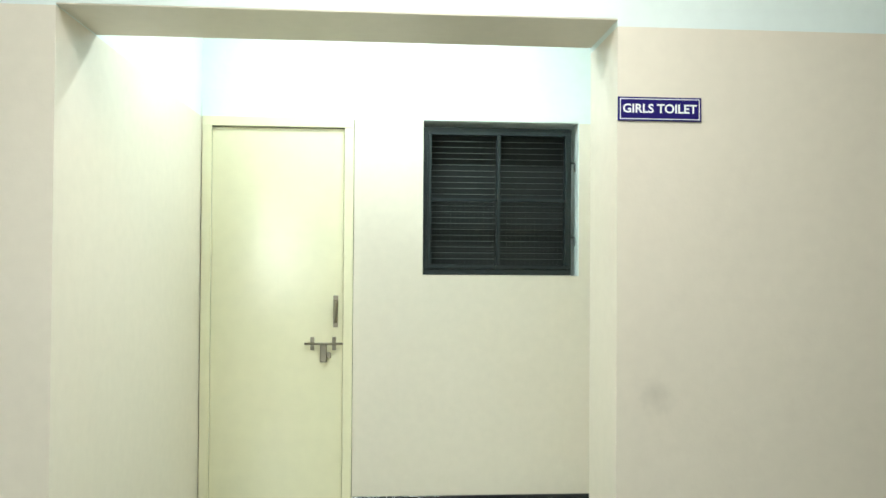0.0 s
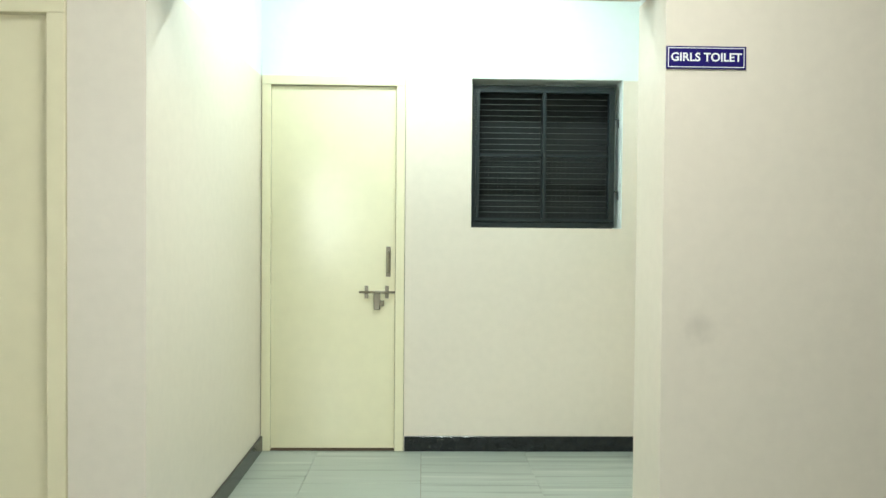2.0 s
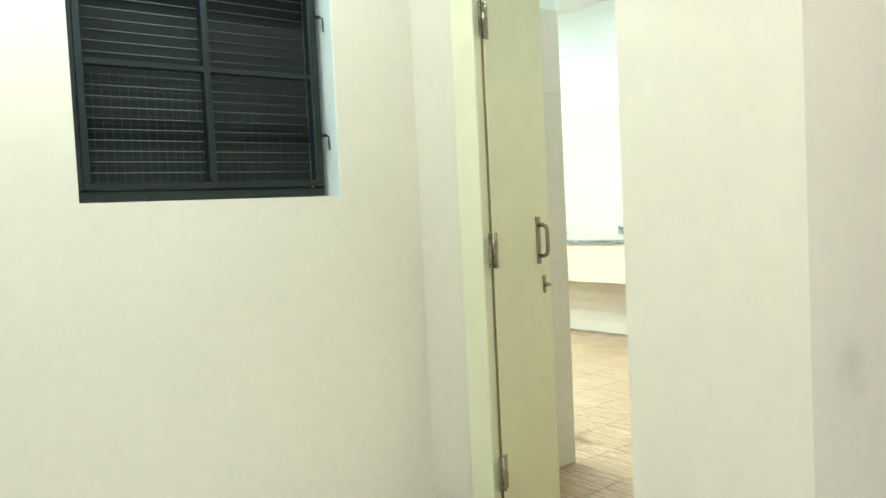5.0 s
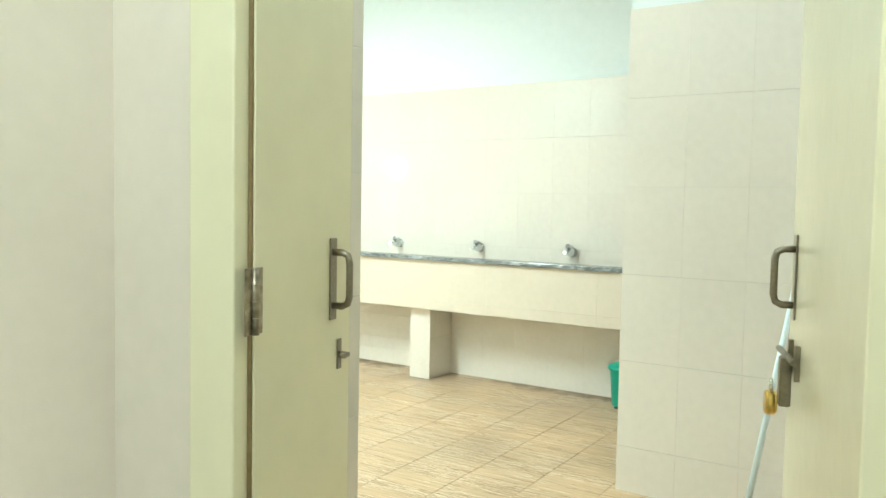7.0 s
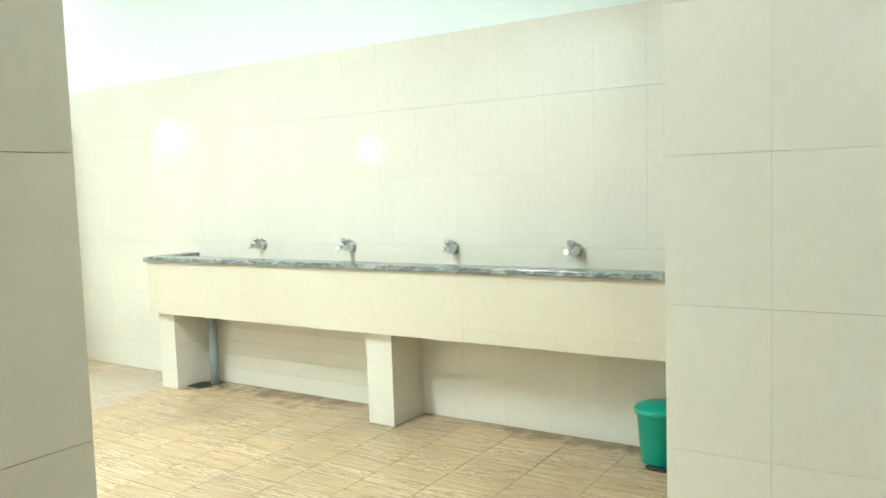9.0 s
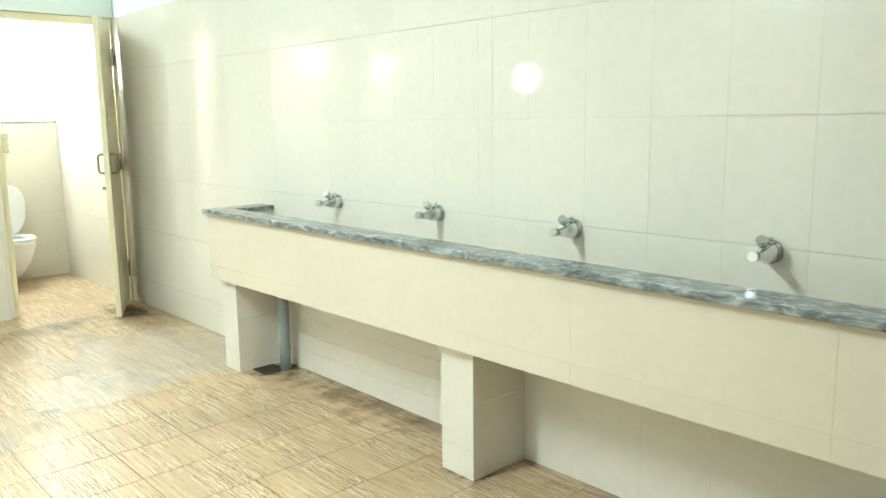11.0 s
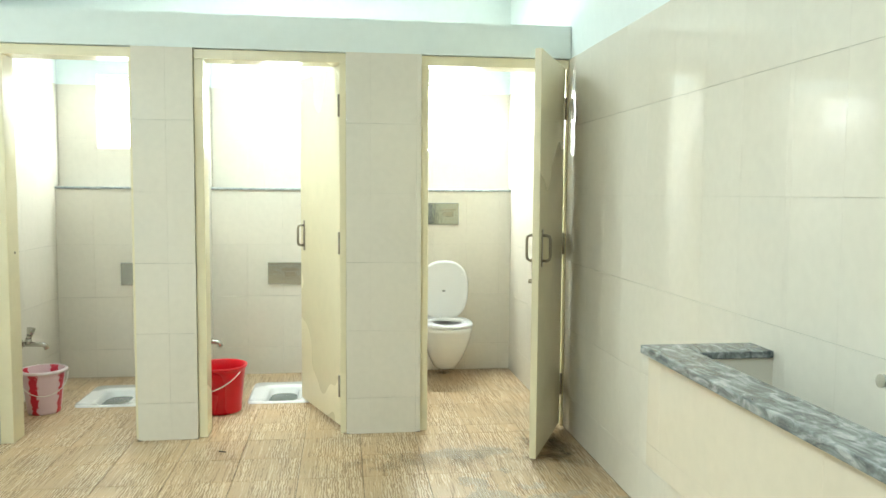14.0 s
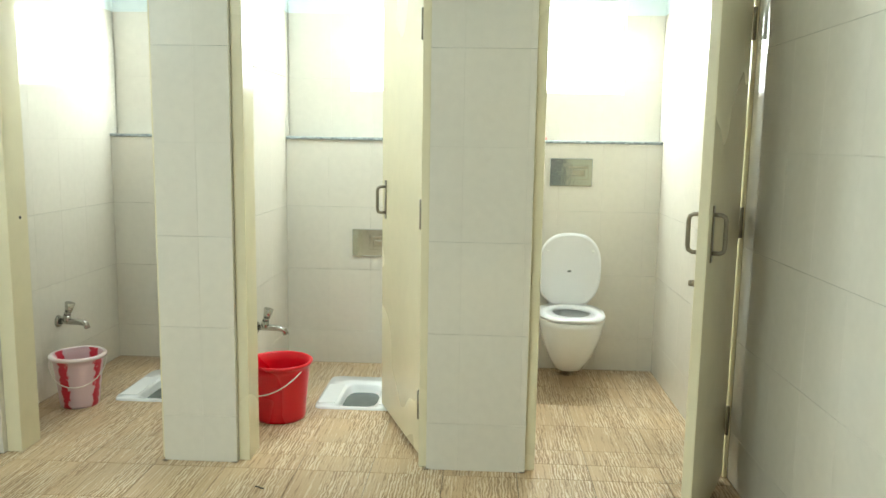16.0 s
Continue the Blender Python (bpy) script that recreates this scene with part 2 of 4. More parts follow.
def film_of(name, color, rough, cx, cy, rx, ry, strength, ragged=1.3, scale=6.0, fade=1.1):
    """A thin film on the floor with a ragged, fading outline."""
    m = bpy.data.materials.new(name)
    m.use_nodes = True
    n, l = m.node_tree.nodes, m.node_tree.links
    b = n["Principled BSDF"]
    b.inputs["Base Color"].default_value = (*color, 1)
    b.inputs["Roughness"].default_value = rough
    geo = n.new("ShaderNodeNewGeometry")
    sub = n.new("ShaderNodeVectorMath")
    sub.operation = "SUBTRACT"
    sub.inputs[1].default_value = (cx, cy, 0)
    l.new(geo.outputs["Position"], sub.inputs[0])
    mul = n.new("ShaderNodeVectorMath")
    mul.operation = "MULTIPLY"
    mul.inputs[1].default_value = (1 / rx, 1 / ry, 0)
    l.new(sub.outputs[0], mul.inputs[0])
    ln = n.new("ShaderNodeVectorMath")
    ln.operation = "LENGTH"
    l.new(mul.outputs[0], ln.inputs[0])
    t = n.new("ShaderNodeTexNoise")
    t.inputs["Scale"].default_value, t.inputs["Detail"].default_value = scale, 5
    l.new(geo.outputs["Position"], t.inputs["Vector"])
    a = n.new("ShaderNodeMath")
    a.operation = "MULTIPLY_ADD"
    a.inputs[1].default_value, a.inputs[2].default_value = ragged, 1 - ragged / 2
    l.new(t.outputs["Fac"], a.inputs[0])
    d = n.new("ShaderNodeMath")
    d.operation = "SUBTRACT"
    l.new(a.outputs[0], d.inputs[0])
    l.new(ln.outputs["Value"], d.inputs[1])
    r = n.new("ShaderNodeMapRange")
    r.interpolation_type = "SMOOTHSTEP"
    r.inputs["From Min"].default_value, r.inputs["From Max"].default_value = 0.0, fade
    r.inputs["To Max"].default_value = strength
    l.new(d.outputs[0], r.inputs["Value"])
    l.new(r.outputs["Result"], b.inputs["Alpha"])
    if fade < 1:
        # the water stands a little higher than its edge
        bp = n.new("ShaderNodeBump")
        bp.inputs["Strength"].default_value, bp.inputs["Distance"].default_value = 0.5, 0.004
        l.new(r.outputs["Result"], bp.inputs["Height"])
        l.new(bp.outputs["Normal"], b.inputs["Normal"])
    return m


def glowing(name, color, strength):
    m = bpy.data.materials.new(name)
    m.use_nodes = True
    b = m.node_tree.nodes["Principled BSDF"]
    b.inputs["Base Color"].default_value = (*color, 1)
    b.inputs["Emission Color"].default_value = (*color, 1)
    b.inputs["Emission Strength"].default_value = strength
    return m


CREAM = material("cream_paint", (0.745, 0.675, 0.58), 0.42, vary=0.03, scale=5, bump=0.03, bump_scale=45, smudge=(1.83, -1.8, 0.93))
UPPER = material("pale_aqua_paint", (0.75, 0.825, 0.81), 0.6, vary=0.025, scale=5, bump=0.03, bump_scale=45)
CEIL = material("white_ceiling_paint", (0.82, 0.84, 0.83), 0.7, vary=0.02)
DOORPAINT = material("pale_yellow_enamel", (0.80, 0.75, 0.54), 0.2, vary=0.03, scale=3, bump=0.02, bump_scale=25)
DOORPAINT2 = material("cream_yellow_enamel", (0.79, 0.72, 0.51), 0.26, vary=0.03, scale=3, bump=0.02, bump_scale=25)
TILE = material("cream_glazed_tile", (0.727, 0.684, 0.597), 0.055, vary=0.03, scale=7, bump=0.0005, bump_scale=5, per_object=0.012)
TILEBACK = material("grey_tile_grout", (0.62, 0.585, 0.50), 0.8, vary=0.12, scale=20)
APRON = material("beige_glazed_tile", (0.68, 0.612, 0.495), 0.22, vary=0.03, scale=7, bump=0.006, bump_scale=8, per_object=0.015)
FLOORTILE = striped("wavy_beige_floor_tile", (0.33, 0.205, 0.105), (0.56, 0.395, 0.23), (0.74, 0.62, 0.45), "y", 25.0, 8.0, 0.45, wet=True, along=0.2)
GREYTILE = striped("grey_green_plank_tile", (0.225, 0.255, 0.22), (0.31, 0.35, 0.31), (0.40, 0.435, 0.38), "x", 3.0, 5.0, 0.3, along=0.05)
GROUT = material("dark_floor_grout", (0.17, 0.125, 0.08), 0.85, vary=0.2, scale=20)
BLACKBASE = material("black_granite_skirting", (0.012, 0.014, 0.016), 0.2, vary=0.3, scale=60)
GRANITE = stone("grey_mottled_granite", (0.075, 0.088, 0.09), (0.21, 0.235, 0.235), (0.47, 0.50, 0.50))
TARNISHED = material("tarnished_steel", (0.30, 0.26, 0.19), 0.4, metal=0.9, vary=0.6, scale=16)
BROWNGAP = material("brown_for_joint_gap", (0.21, 0.145, 0.06), 0.6, vary=0.25, scale=15)
# lighter copy of the granite, paled for the bright light on the ledges
LITGRANITE = stone("granite_paled_by_light", (0.20, 0.235, 0.24), (0.36, 0.40, 0.405), (0.55, 0.59, 0.59))
STEEL = material("brushed_steel", (0.28, 0.25, 0.195), 0.35, metal=1.0, vary=0.15, scale=40)
DULLCHROME = material("dull_chrome", (0.50, 0.49, 0.45), 0.2, metal=1.0, vary=0.15, scale=30)
CHROME = material("chrome", (0.66, 0.70, 0.71), 0.16, metal=1.0, vary=0.03)
BRASS = material("brass", (0.62, 0.42, 0.12), 0.28, metal=1.0, vary=0.1)
WINFRAME = material("dark_green_steel_paint", (0.005, 0.012, 0.015), 0.4, vary=0.2, scale=20)
WIRE = material("dull_wire", (0.10, 0.12, 0.115), 0.45, metal=0.4, vary=0.2, scale=30)
MESHWIRE = material("dark_mesh_wire", (0.017, 0.023, 0.021), 0.6, vary=0.2)
# near-black colour that paints in the darkness behind openings
DARK = material("near_black_for_unlit_space", (0.012, 0.015, 0.015), 0.9, vary=0.2)
PORCELAIN = material("white_porcelain", (0.84, 0.85, 0.84), 0.08, vary=0.015, bump=0)
SEATPLASTIC = material("white_seat_plastic", (0.86, 0.87, 0.88), 0.2, vary=0.01, bump=0)
RED = material("red_plastic", (0.70, 0.004, 0.018), 0.28, vary=0.05, bump=0.01)


def marbled_plastic(name, plain, streak):
    """Pale plastic with four upright bands of ragged colour."""
    m = bpy.data.materials.new(name)
    m.use_nodes = True
    n, l = m.node_tree.nodes, m.node_tree.links
    b = n["Principled BSDF"]
    b.inputs["Roughness"].default_value = 0.3
    tc = n.new("ShaderNodeTexCoord")
    xyz = n.new("ShaderNodeSeparateXYZ")
    l.new(tc.outputs["Object"], xyz.inputs[0])
    ang = n.new("ShaderNodeMath")
    ang.operation = "ARCTAN2"
    l.new(xyz.outputs["Y"], ang.inputs[0])
    l.new(xyz.outputs["X"], ang.inputs[1])
    four = n.new("ShaderNodeMath")
    four.operation = "MULTIPLY_ADD"
    four.inputs[1].default_value, four.inputs[2].default_value = 4.0, 2.2
    l.new(ang.outputs[0], four.inputs[0])
    lobe = n.new("ShaderNodeMath")
    lobe.operation = "COSINE"
    l.new(four.outputs[0], lobe.inputs[0])
    t = n.new("ShaderNodeTexNoise")
    t.inputs["Scale"].default_value, t.inputs["Detail"].default_value = 38, 5
    l.new(tc.outputs["Object"], t.inputs["Vector"])
    both = n.new("ShaderNodeMath")
    both.operation = "MULTIPLY_ADD"
    both.inputs[1].default_value = 1.7
    l.new(t.outputs["Fac"], both.inputs[0])
    l.new(lobe.outputs[0], both.inputs[2])
    r = n.new("ShaderNodeMapRange")
    r.inputs["From Min"].default_value, r.inputs["From Max"].default_value = 1.38, 1.62
    l.new(both.outputs[0], r.inputs["Value"])
    mix = n.new("ShaderNodeMix")
    mix.data_type = "RGBA"
    mix.inputs[6].default_value, mix.inputs[7].default_value = (*plain, 1), (*streak, 1)
    l.new(r.outputs["Result"], mix.inputs[0])
    l.new(mix.outputs[2], b.inputs["Base Color"])
    return m


MARBLED = marbled_plastic("pink_and_red_marbled_plastic", (0.72, 0.52, 0.56), (0.62, 0.02, 0.05))
PINKRIM = material("pale_pink_plastic", (0.80, 0.68, 0.69), 0.3, vary=0.05)
GREEN = material("teal_green_plastic", (0.0, 0.33, 0.22), 0.35, vary=0.06)
MINT = material("mint_plastic", (0.12, 0.62, 0.42), 0.35, vary=0.05)
POLE = material("pale_blue_pole_coating", (0.62, 0.74, 0.76), 0.3, vary=0.05)
PIPE = material("grey_pvc", (0.30, 0.36, 0.37), 0.4, vary=0.15, scale=15)
WHITEWIRE = material("white_handle_wire", (0.8, 0.75, 0.7), 0.4, vary=0.03)
SIGNBLUE = material("navy_sign_plastic", (0.018, 0.012, 0.14), 0.25, vary=0.04)
SIGNWHITE = material("white_sign_print", (0.85, 0.86, 0.9), 0.4, vary=0.01, bump=0)
WATER = material("shade_darkened_water", (0.12, 0.14, 0.135), 0.05, vary=0.1)
SOAP = material("green_soap", (0.1, 0.55, 0.4), 0.35, vary=0.08)
PINKSOAP = material("pink_soap", (0.75, 0.3, 0.25), 0.4, vary=0.08)
MIRRORPLATE = material("mirror_steel_plate", (0.56, 0.60, 0.60), 0.07, metal=1.0, vary=0.03)
GRATE = material("rusty_grate", (0.05, 0.045, 0.04), 0.6, vary=0.4, scale=60)
DAYGLOW = glowing("bright_frosted_daylight", (0.95, 1.0, 0.98), 6.0)
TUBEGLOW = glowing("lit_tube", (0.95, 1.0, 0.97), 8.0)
RUBBER = material("black_plastic", (0.015, 0.015, 0.015), 0.5)


# ---- building helpers ----
def box(bm, x0, x1, y0, y1, z0, z1, bevel=0.0, seg=1):
    vs = [bm.verts.new((x, y, z)) for z in (z0, z1) for y in (y0, y1) for x in (x0, x1)]
    fs = [bm.faces.new([vs[i] for i in q]) for q in ((0, 2, 3, 1), (4, 5, 7, 6), (0, 1, 5, 4), (2, 6, 7, 3), (0, 4, 6, 2), (1, 3, 7, 5))]
    if bevel:
        es = list({e for f in fs for e in f.edges})
        bmesh.ops.bevel(bm, geom=es, offset=bevel, segments=seg, affect="EDGES", profile=0.5)
    return bm


def cyl(bm, a, b, r, n=14, r2=None):
    """A closed cylinder or cone from a to b."""
    a, b = Vector(a), Vector(b)
    q = (b - a).to_track_quat("Z", "Y")
    r2 = r if r2 is None else r2
    rings = []
    for p, rad in ((a, r), (b, r2)):
        rings.append([bm.verts.new(p + q @ Vector((rad * math.cos(2 * math.pi * i / n), rad * math.sin(2 * math.pi * i / n), 0))) for i in range(n)])
    for i in range(n):
        bm.faces.new((rings[0][i], rings[0][(i + 1) % n], rings[1][(i + 1) % n], rings[1][i])).smooth = True
    bm.faces.new(list(reversed(rings[0])))
    bm.faces.new(rings[1])
    return bm


def tube(bm, pts, r, n=10):
    """A bent rod through the points."""
    pts = [Vector(p) for p in pts]
    rings, up = [], None
    for i, p in enumerate(pts):
        d = (pts[min(i + 1, len(pts) - 1)] - pts[max(i - 1, 0)]).normalized()
        if up is None:
            up = d.orthogonal().normalized()
        up = (up - d * up.dot(d)).normalized()
        side = d.cross(up)
        rings.append([bm.verts.new(p + r * (math.cos(2 * math.pi * k / n) * up + math.sin(2 * math.pi * k / n) * side)) for k in range(n)])
    for a, b in zip(rings, rings[1:]):
        for k in range(n):
            bm.faces.new((a[k], a[(k + 1) % n], b[(k + 1) % n], b[k])).smooth = True
    bm.faces.new(list(reversed(rings[0])))
    bm.faces.new(rings[-1])
    return bm


def arc(c, r, a0, a1, n, ax=(1, 0, 0), ay=(0, 0, 1)):
    c, ax, ay = Vector(c), Vector(ax), Vector(ay)
    return [c + r * (math.cos(a0 + (a1 - a0) * i / n) * ax + math.sin(a0 + (a1 - a0) * i / n) * ay) for i in range(n + 1)]


def lathe(bm, prof, n=32, sx=1.0, sy=1.0, c=(0, 0)):
    """Turns (radius, height) pairs round the z axis."""
    rings = []
    for r, z in prof:
        rings.append([bm.verts.new((c[0] + sx * r * math.cos(2 * math.pi * i / n), c[1] + sy * r * math.sin(2 * math.pi * i / n), z)) for i in range(n)])
    for a, b in zip(rings, rings[1:]):
        for i in range(n):
            bm.faces.new((a[i], a[(i + 1) % n], b[(i + 1) % n], b[i])).smooth = True
    return rings


def loft(bm, rings, cap0=True, cap1=True):
    vs = [[bm.verts.new(p) for p in ring] for ring in rings]
    n = len(vs[0])
    for a, b in zip(vs, vs[1:]):
        for i in range(n):
            bm.faces.new((a[i], a[(i + 1) % n], b[(i + 1) % n], b[i])).smooth = True
    if cap0:
        bm.faces.new(list(reversed(vs[0])))
    if cap1:
        bm.faces.new(vs[-1])
    return bm


def finish(name, bm, mat):
    bmesh.ops.recalc_face_normals(bm, faces=bm.faces[:])
    me = bpy.data.meshes.new(name)
    bm.to_mesh(me)
    bm.free()
    me.materials.append(mat)
    return new(name, me)


def part(name, bm, mat, parent, label="", m=None):
    ob = finish(name, bm, mat)
    ob.parent = parent
    if m is not None:
        ob.matrix_basis = m
    if label:
        ob["label"] = label
    return ob


def thing(name, m, label, category, group="", kind=""):
    return_ob = new(name)
    return_ob.matrix_basis = m
    return_ob.empty_display_size = 0.1
    return tagged(return_ob, label, category, group, kind)


def setting(name, bm, mat, label, category="wall"):
    return tagged(finish(name, bm, mat), label, category, "", "structure")


def boxes(*rows):
    bm = bmesh.new()
    for r in rows:
        box(bm, *r)
    return bm


# ---- corridor and lobby ----
H = 2.9
DADO = 2.1
YJ = -1.475
BEAM = 2.108
DADO_C = 2.083
T = 0.2
setting("floor_lobby", boxes((-0.0, 2.37, -1.8, 0.05, -0.12, -0.008), (-3.2, 5.0, -6.6, -1.8, -0.12, -0.008)), GROUT, "dark grout bed under grey plank tiles", "floor")
setting("ceiling_corridor", boxes((-3.3, 5.1, -6.7, YJ, H, H + 0.12), (-0.2, 2.49, YJ, T + 0.05, H, H + 0.12)), CEIL, "white painted corridor ceiling", "ceiling")
# window wall with door opening and window opening
DX0, DX1, WX0, WX1, WZ0, WZ1 = 0.0, 0.805, 1.176, 2.03, 1.267, 2.108
setting("wall_window_lower", boxes((DX1, WX0, 0, T, 0, DADO), (WX0, WX1, 0, T, 0, WZ0), (WX1, 2.37, 0, T, 0, DADO)), CREAM, "cream painted lobby wall round the window")
setting("wall_window_upper", boxes((-0.2, WX0, 0, T, DADO, H), (WX0, WX1, 0, T, DADO + 0.008, H), (WX1, 2.37, 0, T, DADO, H)), UPPER, "pale aqua upper lobby wall")
setting("wall_lobby_west_lower", boxes((-0.2, 0.0, -1.8, T, 0, DADO)), CREAM, "cream painted lobby side wall")
setting("wall_lobby_west_upper", boxes((-0.2, 0.0, YJ, 0, DADO, H)), UPPER, "pale aqua upper lobby side wall")
DOOR2X = -0.255
setting("wall_corridor_pier", boxes((DOOR2X, -0.2, -1.8, -1.6, 0, DADO), (DOOR2X - 0.95, DOOR2X, -1.8, -1.6, 2.0, DADO)), CREAM, "cream painted corridor pier beside the opening")
setting("wall_corridor_west", boxes((-3.2, DOOR2X - 0.95, -1.8, -1.6, 0, DADO)), CREAM, "cream painted corridor wall")
setting("wall_corridor_lower", boxes((1.705, 5.0, -1.8, YJ, 0, DADO_C)), CREAM, "cream painted corridor wall with a faint smudge")
setting("wall_corridor_upper_west", boxes((-3.2, 0.0, -1.8, YJ, DADO, H)), UPPER, "pale aqua upper corridor wall")
setting("beam", boxes((0.0, 1.705, -1.8, YJ, BEAM, H)), UPPER, "pale aqua beam over the lobby opening", "beam")
setting("wall_corridor_upper_east", boxes((1.705, 5.0, -1.8, YJ, DADO_C, H)), UPPER, "pale aqua upper corridor wall")
setting("beam_soffit", boxes((0.0, 1.705, -1.798, YJ - 0.002, BEAM - 0.004, BEAM)), CREAM, "cream painted underside of the beam", "beam")
setting("wall_corridor_south", boxes((-3.2, -1.2, -6.7, -6.6, 0, H), (-0.3, 5.0, -6.7, -6.6, 0, H), (-1.2, -0.3, -6.7, -6.6, 0, 0.9), (-1.2, -0.3, -6.7, -6.6, 2.0, H)), CREAM, "cream painted corridor wall")
setting("wall_corridor_ends", boxes((-3.3, -3.2, -6.7, -1.42, 0, H), (5.0, 5.1, -6.7, -1.42, 0, H)), CREAM, "cream painted corridor end walls")
# east lobby wall with the toilet doorway
JL, JR = -0.24, -1.41
setting("wall_lobby_east", boxes((2.37, 2.49, JL, 0.25, 0, DADO), (2.37, 2.49, YJ, JR, 0, DADO)), CREAM, "cream painted wall beside the toilet doorway")
setting("wall_lobby_east_upper", boxes((2.37, 2.49, YJ, 0.25, DADO, H)), UPPER, "pale aqua wall over the toilet doorway")
bm = bmesh.new()
for b in ((0.81, 2.37, -0.014, 0, 0, 0.085), (2.356, 2.37, JL, -0.014, 0, 0.085), (0, 0.014, -1.8, 0, 0, 0.085), (1.691, 5.0, -1.814, -1.8, 0, 0.085), (1.691, 1.705, -1.8, YJ, 0, 0.085), (DOOR2X, 0.014, -1.814, -1.8, 0, 0.085)):
    box(bm, *b, 0.002)
setting("baseboard", bm, BLACKBASE, "polished black granite skirting strip", "skirting")
# dark sheets stand in for unlit space behind the window
setting("dark_behind_window", boxes((0.9, 2.3, T, 0.21, 1.0, 2.4), (0.9, 2.3, 1.0, 1.05, 1.0, 2.4)), DARK, "near-black sheets standing in for the unlit space beyond the lobby window", "shaft")


def d_handle(parent, x, z0, z1, y, mat, out=-1):
    """A back plate with a bowed grip, on a face at y, standing out towards out."""
    bm = bmesh.new()
    box(bm, x - 0.013, x + 0.013, y + min(0, out * 0.004), y + max(0, out * 0.004), z0 - 0.03, z1 + 0.03, 0.0012)
    h = part("door_handle", bm, mat, parent, "dull steel pull handle on a plate")
    bm = bmesh.new()
    d = out * 0.042
    pts = [(x, y + out * 0.003, z0), (x, y + d * 0.6, z0), (x, y + d * 0.9, z0 + 0.006), (x, y + d, z0 + 0.02), (x, y + d, z1 - 0.02), (x, y + d * 0.9, z1 - 0.006), (x, y + d * 0.6, z1), (x, y + out * 0.003, z1)]
    tube(bm, pts, 0.0075, 10)
    part("grip", bm, mat, h)
    return h


def hinge(parent, x, y, z, mat, plates=()):
    bm = bmesh.new()
    for b in plates:
        box(bm, *b, z - 0.06, z + 0.06, 0.0008)
    cyl(bm, (x, y, z - 0.06), (x, y, z + 0.06), 0.008, 10)
    for k in range(1, 4):
        cyl(bm, (x, y, z - 0.06 + 0.03 * k - 0.001), (x, y, z - 0.06 + 0.03 * k + 0.001), 0.0092, 10)
    h = part("hinge", bm, mat, parent, "worn steel butt hinge")
    return h


def leaf(parent, w, h, mat, t=0.035):
    """A flush door leaf: hinge at x 0, leaf runs to -x, thickness from y 0 to t."""
    bm = bmesh.new()
    box(bm, -w, 0, 0, t, 0.01, h, 0.003, 2)
    return part("leaf", bm, mat, parent)


def frame_of(parent, x0, x1, y0, y1, h, w, mat):
    for name, b in (("jamb", (x0, x0 + w, y0, y1, 0, h - w)), ("jamb", (x1 - w, x1, y0, y1, 0, h - w)), ("head", (x0, x1, y0, y1, h - w, h))):
        bm = bmesh.new()
        box(bm, *b, 0.003, 2)
        part(name, bm, mat, parent)


# closed lobby door
door = thing("door_1", pose(0, 0, 0), "closed pale yellow flush door with a steel slide bolt", "door", kind="structure")
frame_of(door, DX0 + 0.004, DX1 - 0.002, -0.012, 0.1, DADO + 0.004, 0.05, DOORPAINT)
bm = bmesh.new()
box(bm, 0.054, 0.751, 0.012, 0.047, 0.012, 2.05, 0.003, 2)
part("leaf", bm, DOORPAINT, door)
d_handle(door, 0.712, 1.015, 1.125, 0.012, STEEL)
bm = bmesh.new()
box(bm, 0.58, 0.60, 0.004, 0.012, 0.863, 0.933, 0.002)
box(bm, 0.695, 0.715, 0.004, 0.012, 0.863, 0.933, 0.002)
bolt = part("bolt_bracket", bm, STEEL, door, "steel brackets of the slide bolt")
bm = bmesh.new()
cyl(bm, (0.55, -0.004, 0.898), (0.765, -0.004, 0.898), 0.0065, 12)
part("bolt_rod", bm, STEEL, bolt)
bm = bmesh.new()
box(bm, 0.632, 0.668, -0.008, 0.012, 0.8, 0.893, 0.003)
box(bm, 0.668, 0.69, -0.006, 0.008, 0.82, 0.852, 0.003)
part("hasp", bm, STEEL, door, "steel hasp hanging from the bolt")
setting("backing_door_1", boxes((-0.01, 0.815, 0.1, 0.2, 0, 2.12)), DARK, "near-black panel standing in for unlit space behind the closed door", "backing")

# second corridor door
door = thing("door_2", pose(DOOR2X - 0.95, -1.8, 0), "closed pale yellow door in the corridor wall", "door", kind="structure")
frame_of(door, 0.0, 0.948, -0.012, 0.1, 1.998, 0.06, DOORPAINT2)
bm = bmesh.new()
box(bm, 0.062, 0.886, 0.02, 0.055, 0.012, 1.938, 0.003, 2)
part("leaf", bm, DOORPAINT2, door)
setting("backing_door_2", boxes((DOOR2X - 0.95, DOOR2X, -1.68, -1.6, 0, 1.999)), DARK, "near-black panel standing in for unlit space behind the corridor door", "backing")

setting("window_reveal", boxes((WX1 - 0.004, WX1, 0.002, T, WZ0, WZ1 - 0.004), (WX0, WX1, 0.002, T, WZ1 - 0.004, WZ1)), UPPER, "pale aqua painted window reveal", "reveal")
# steel window
win = thing("window_1", pose(0, 0.055, 0), "dark green steel window with bars and wire mesh", "window", kind="structure")
fx0, fx1, fz0, fz1 = WX0 + 0.006, WX1 - 0.03, WZ0 + 0.004, WZ1 - 0.03
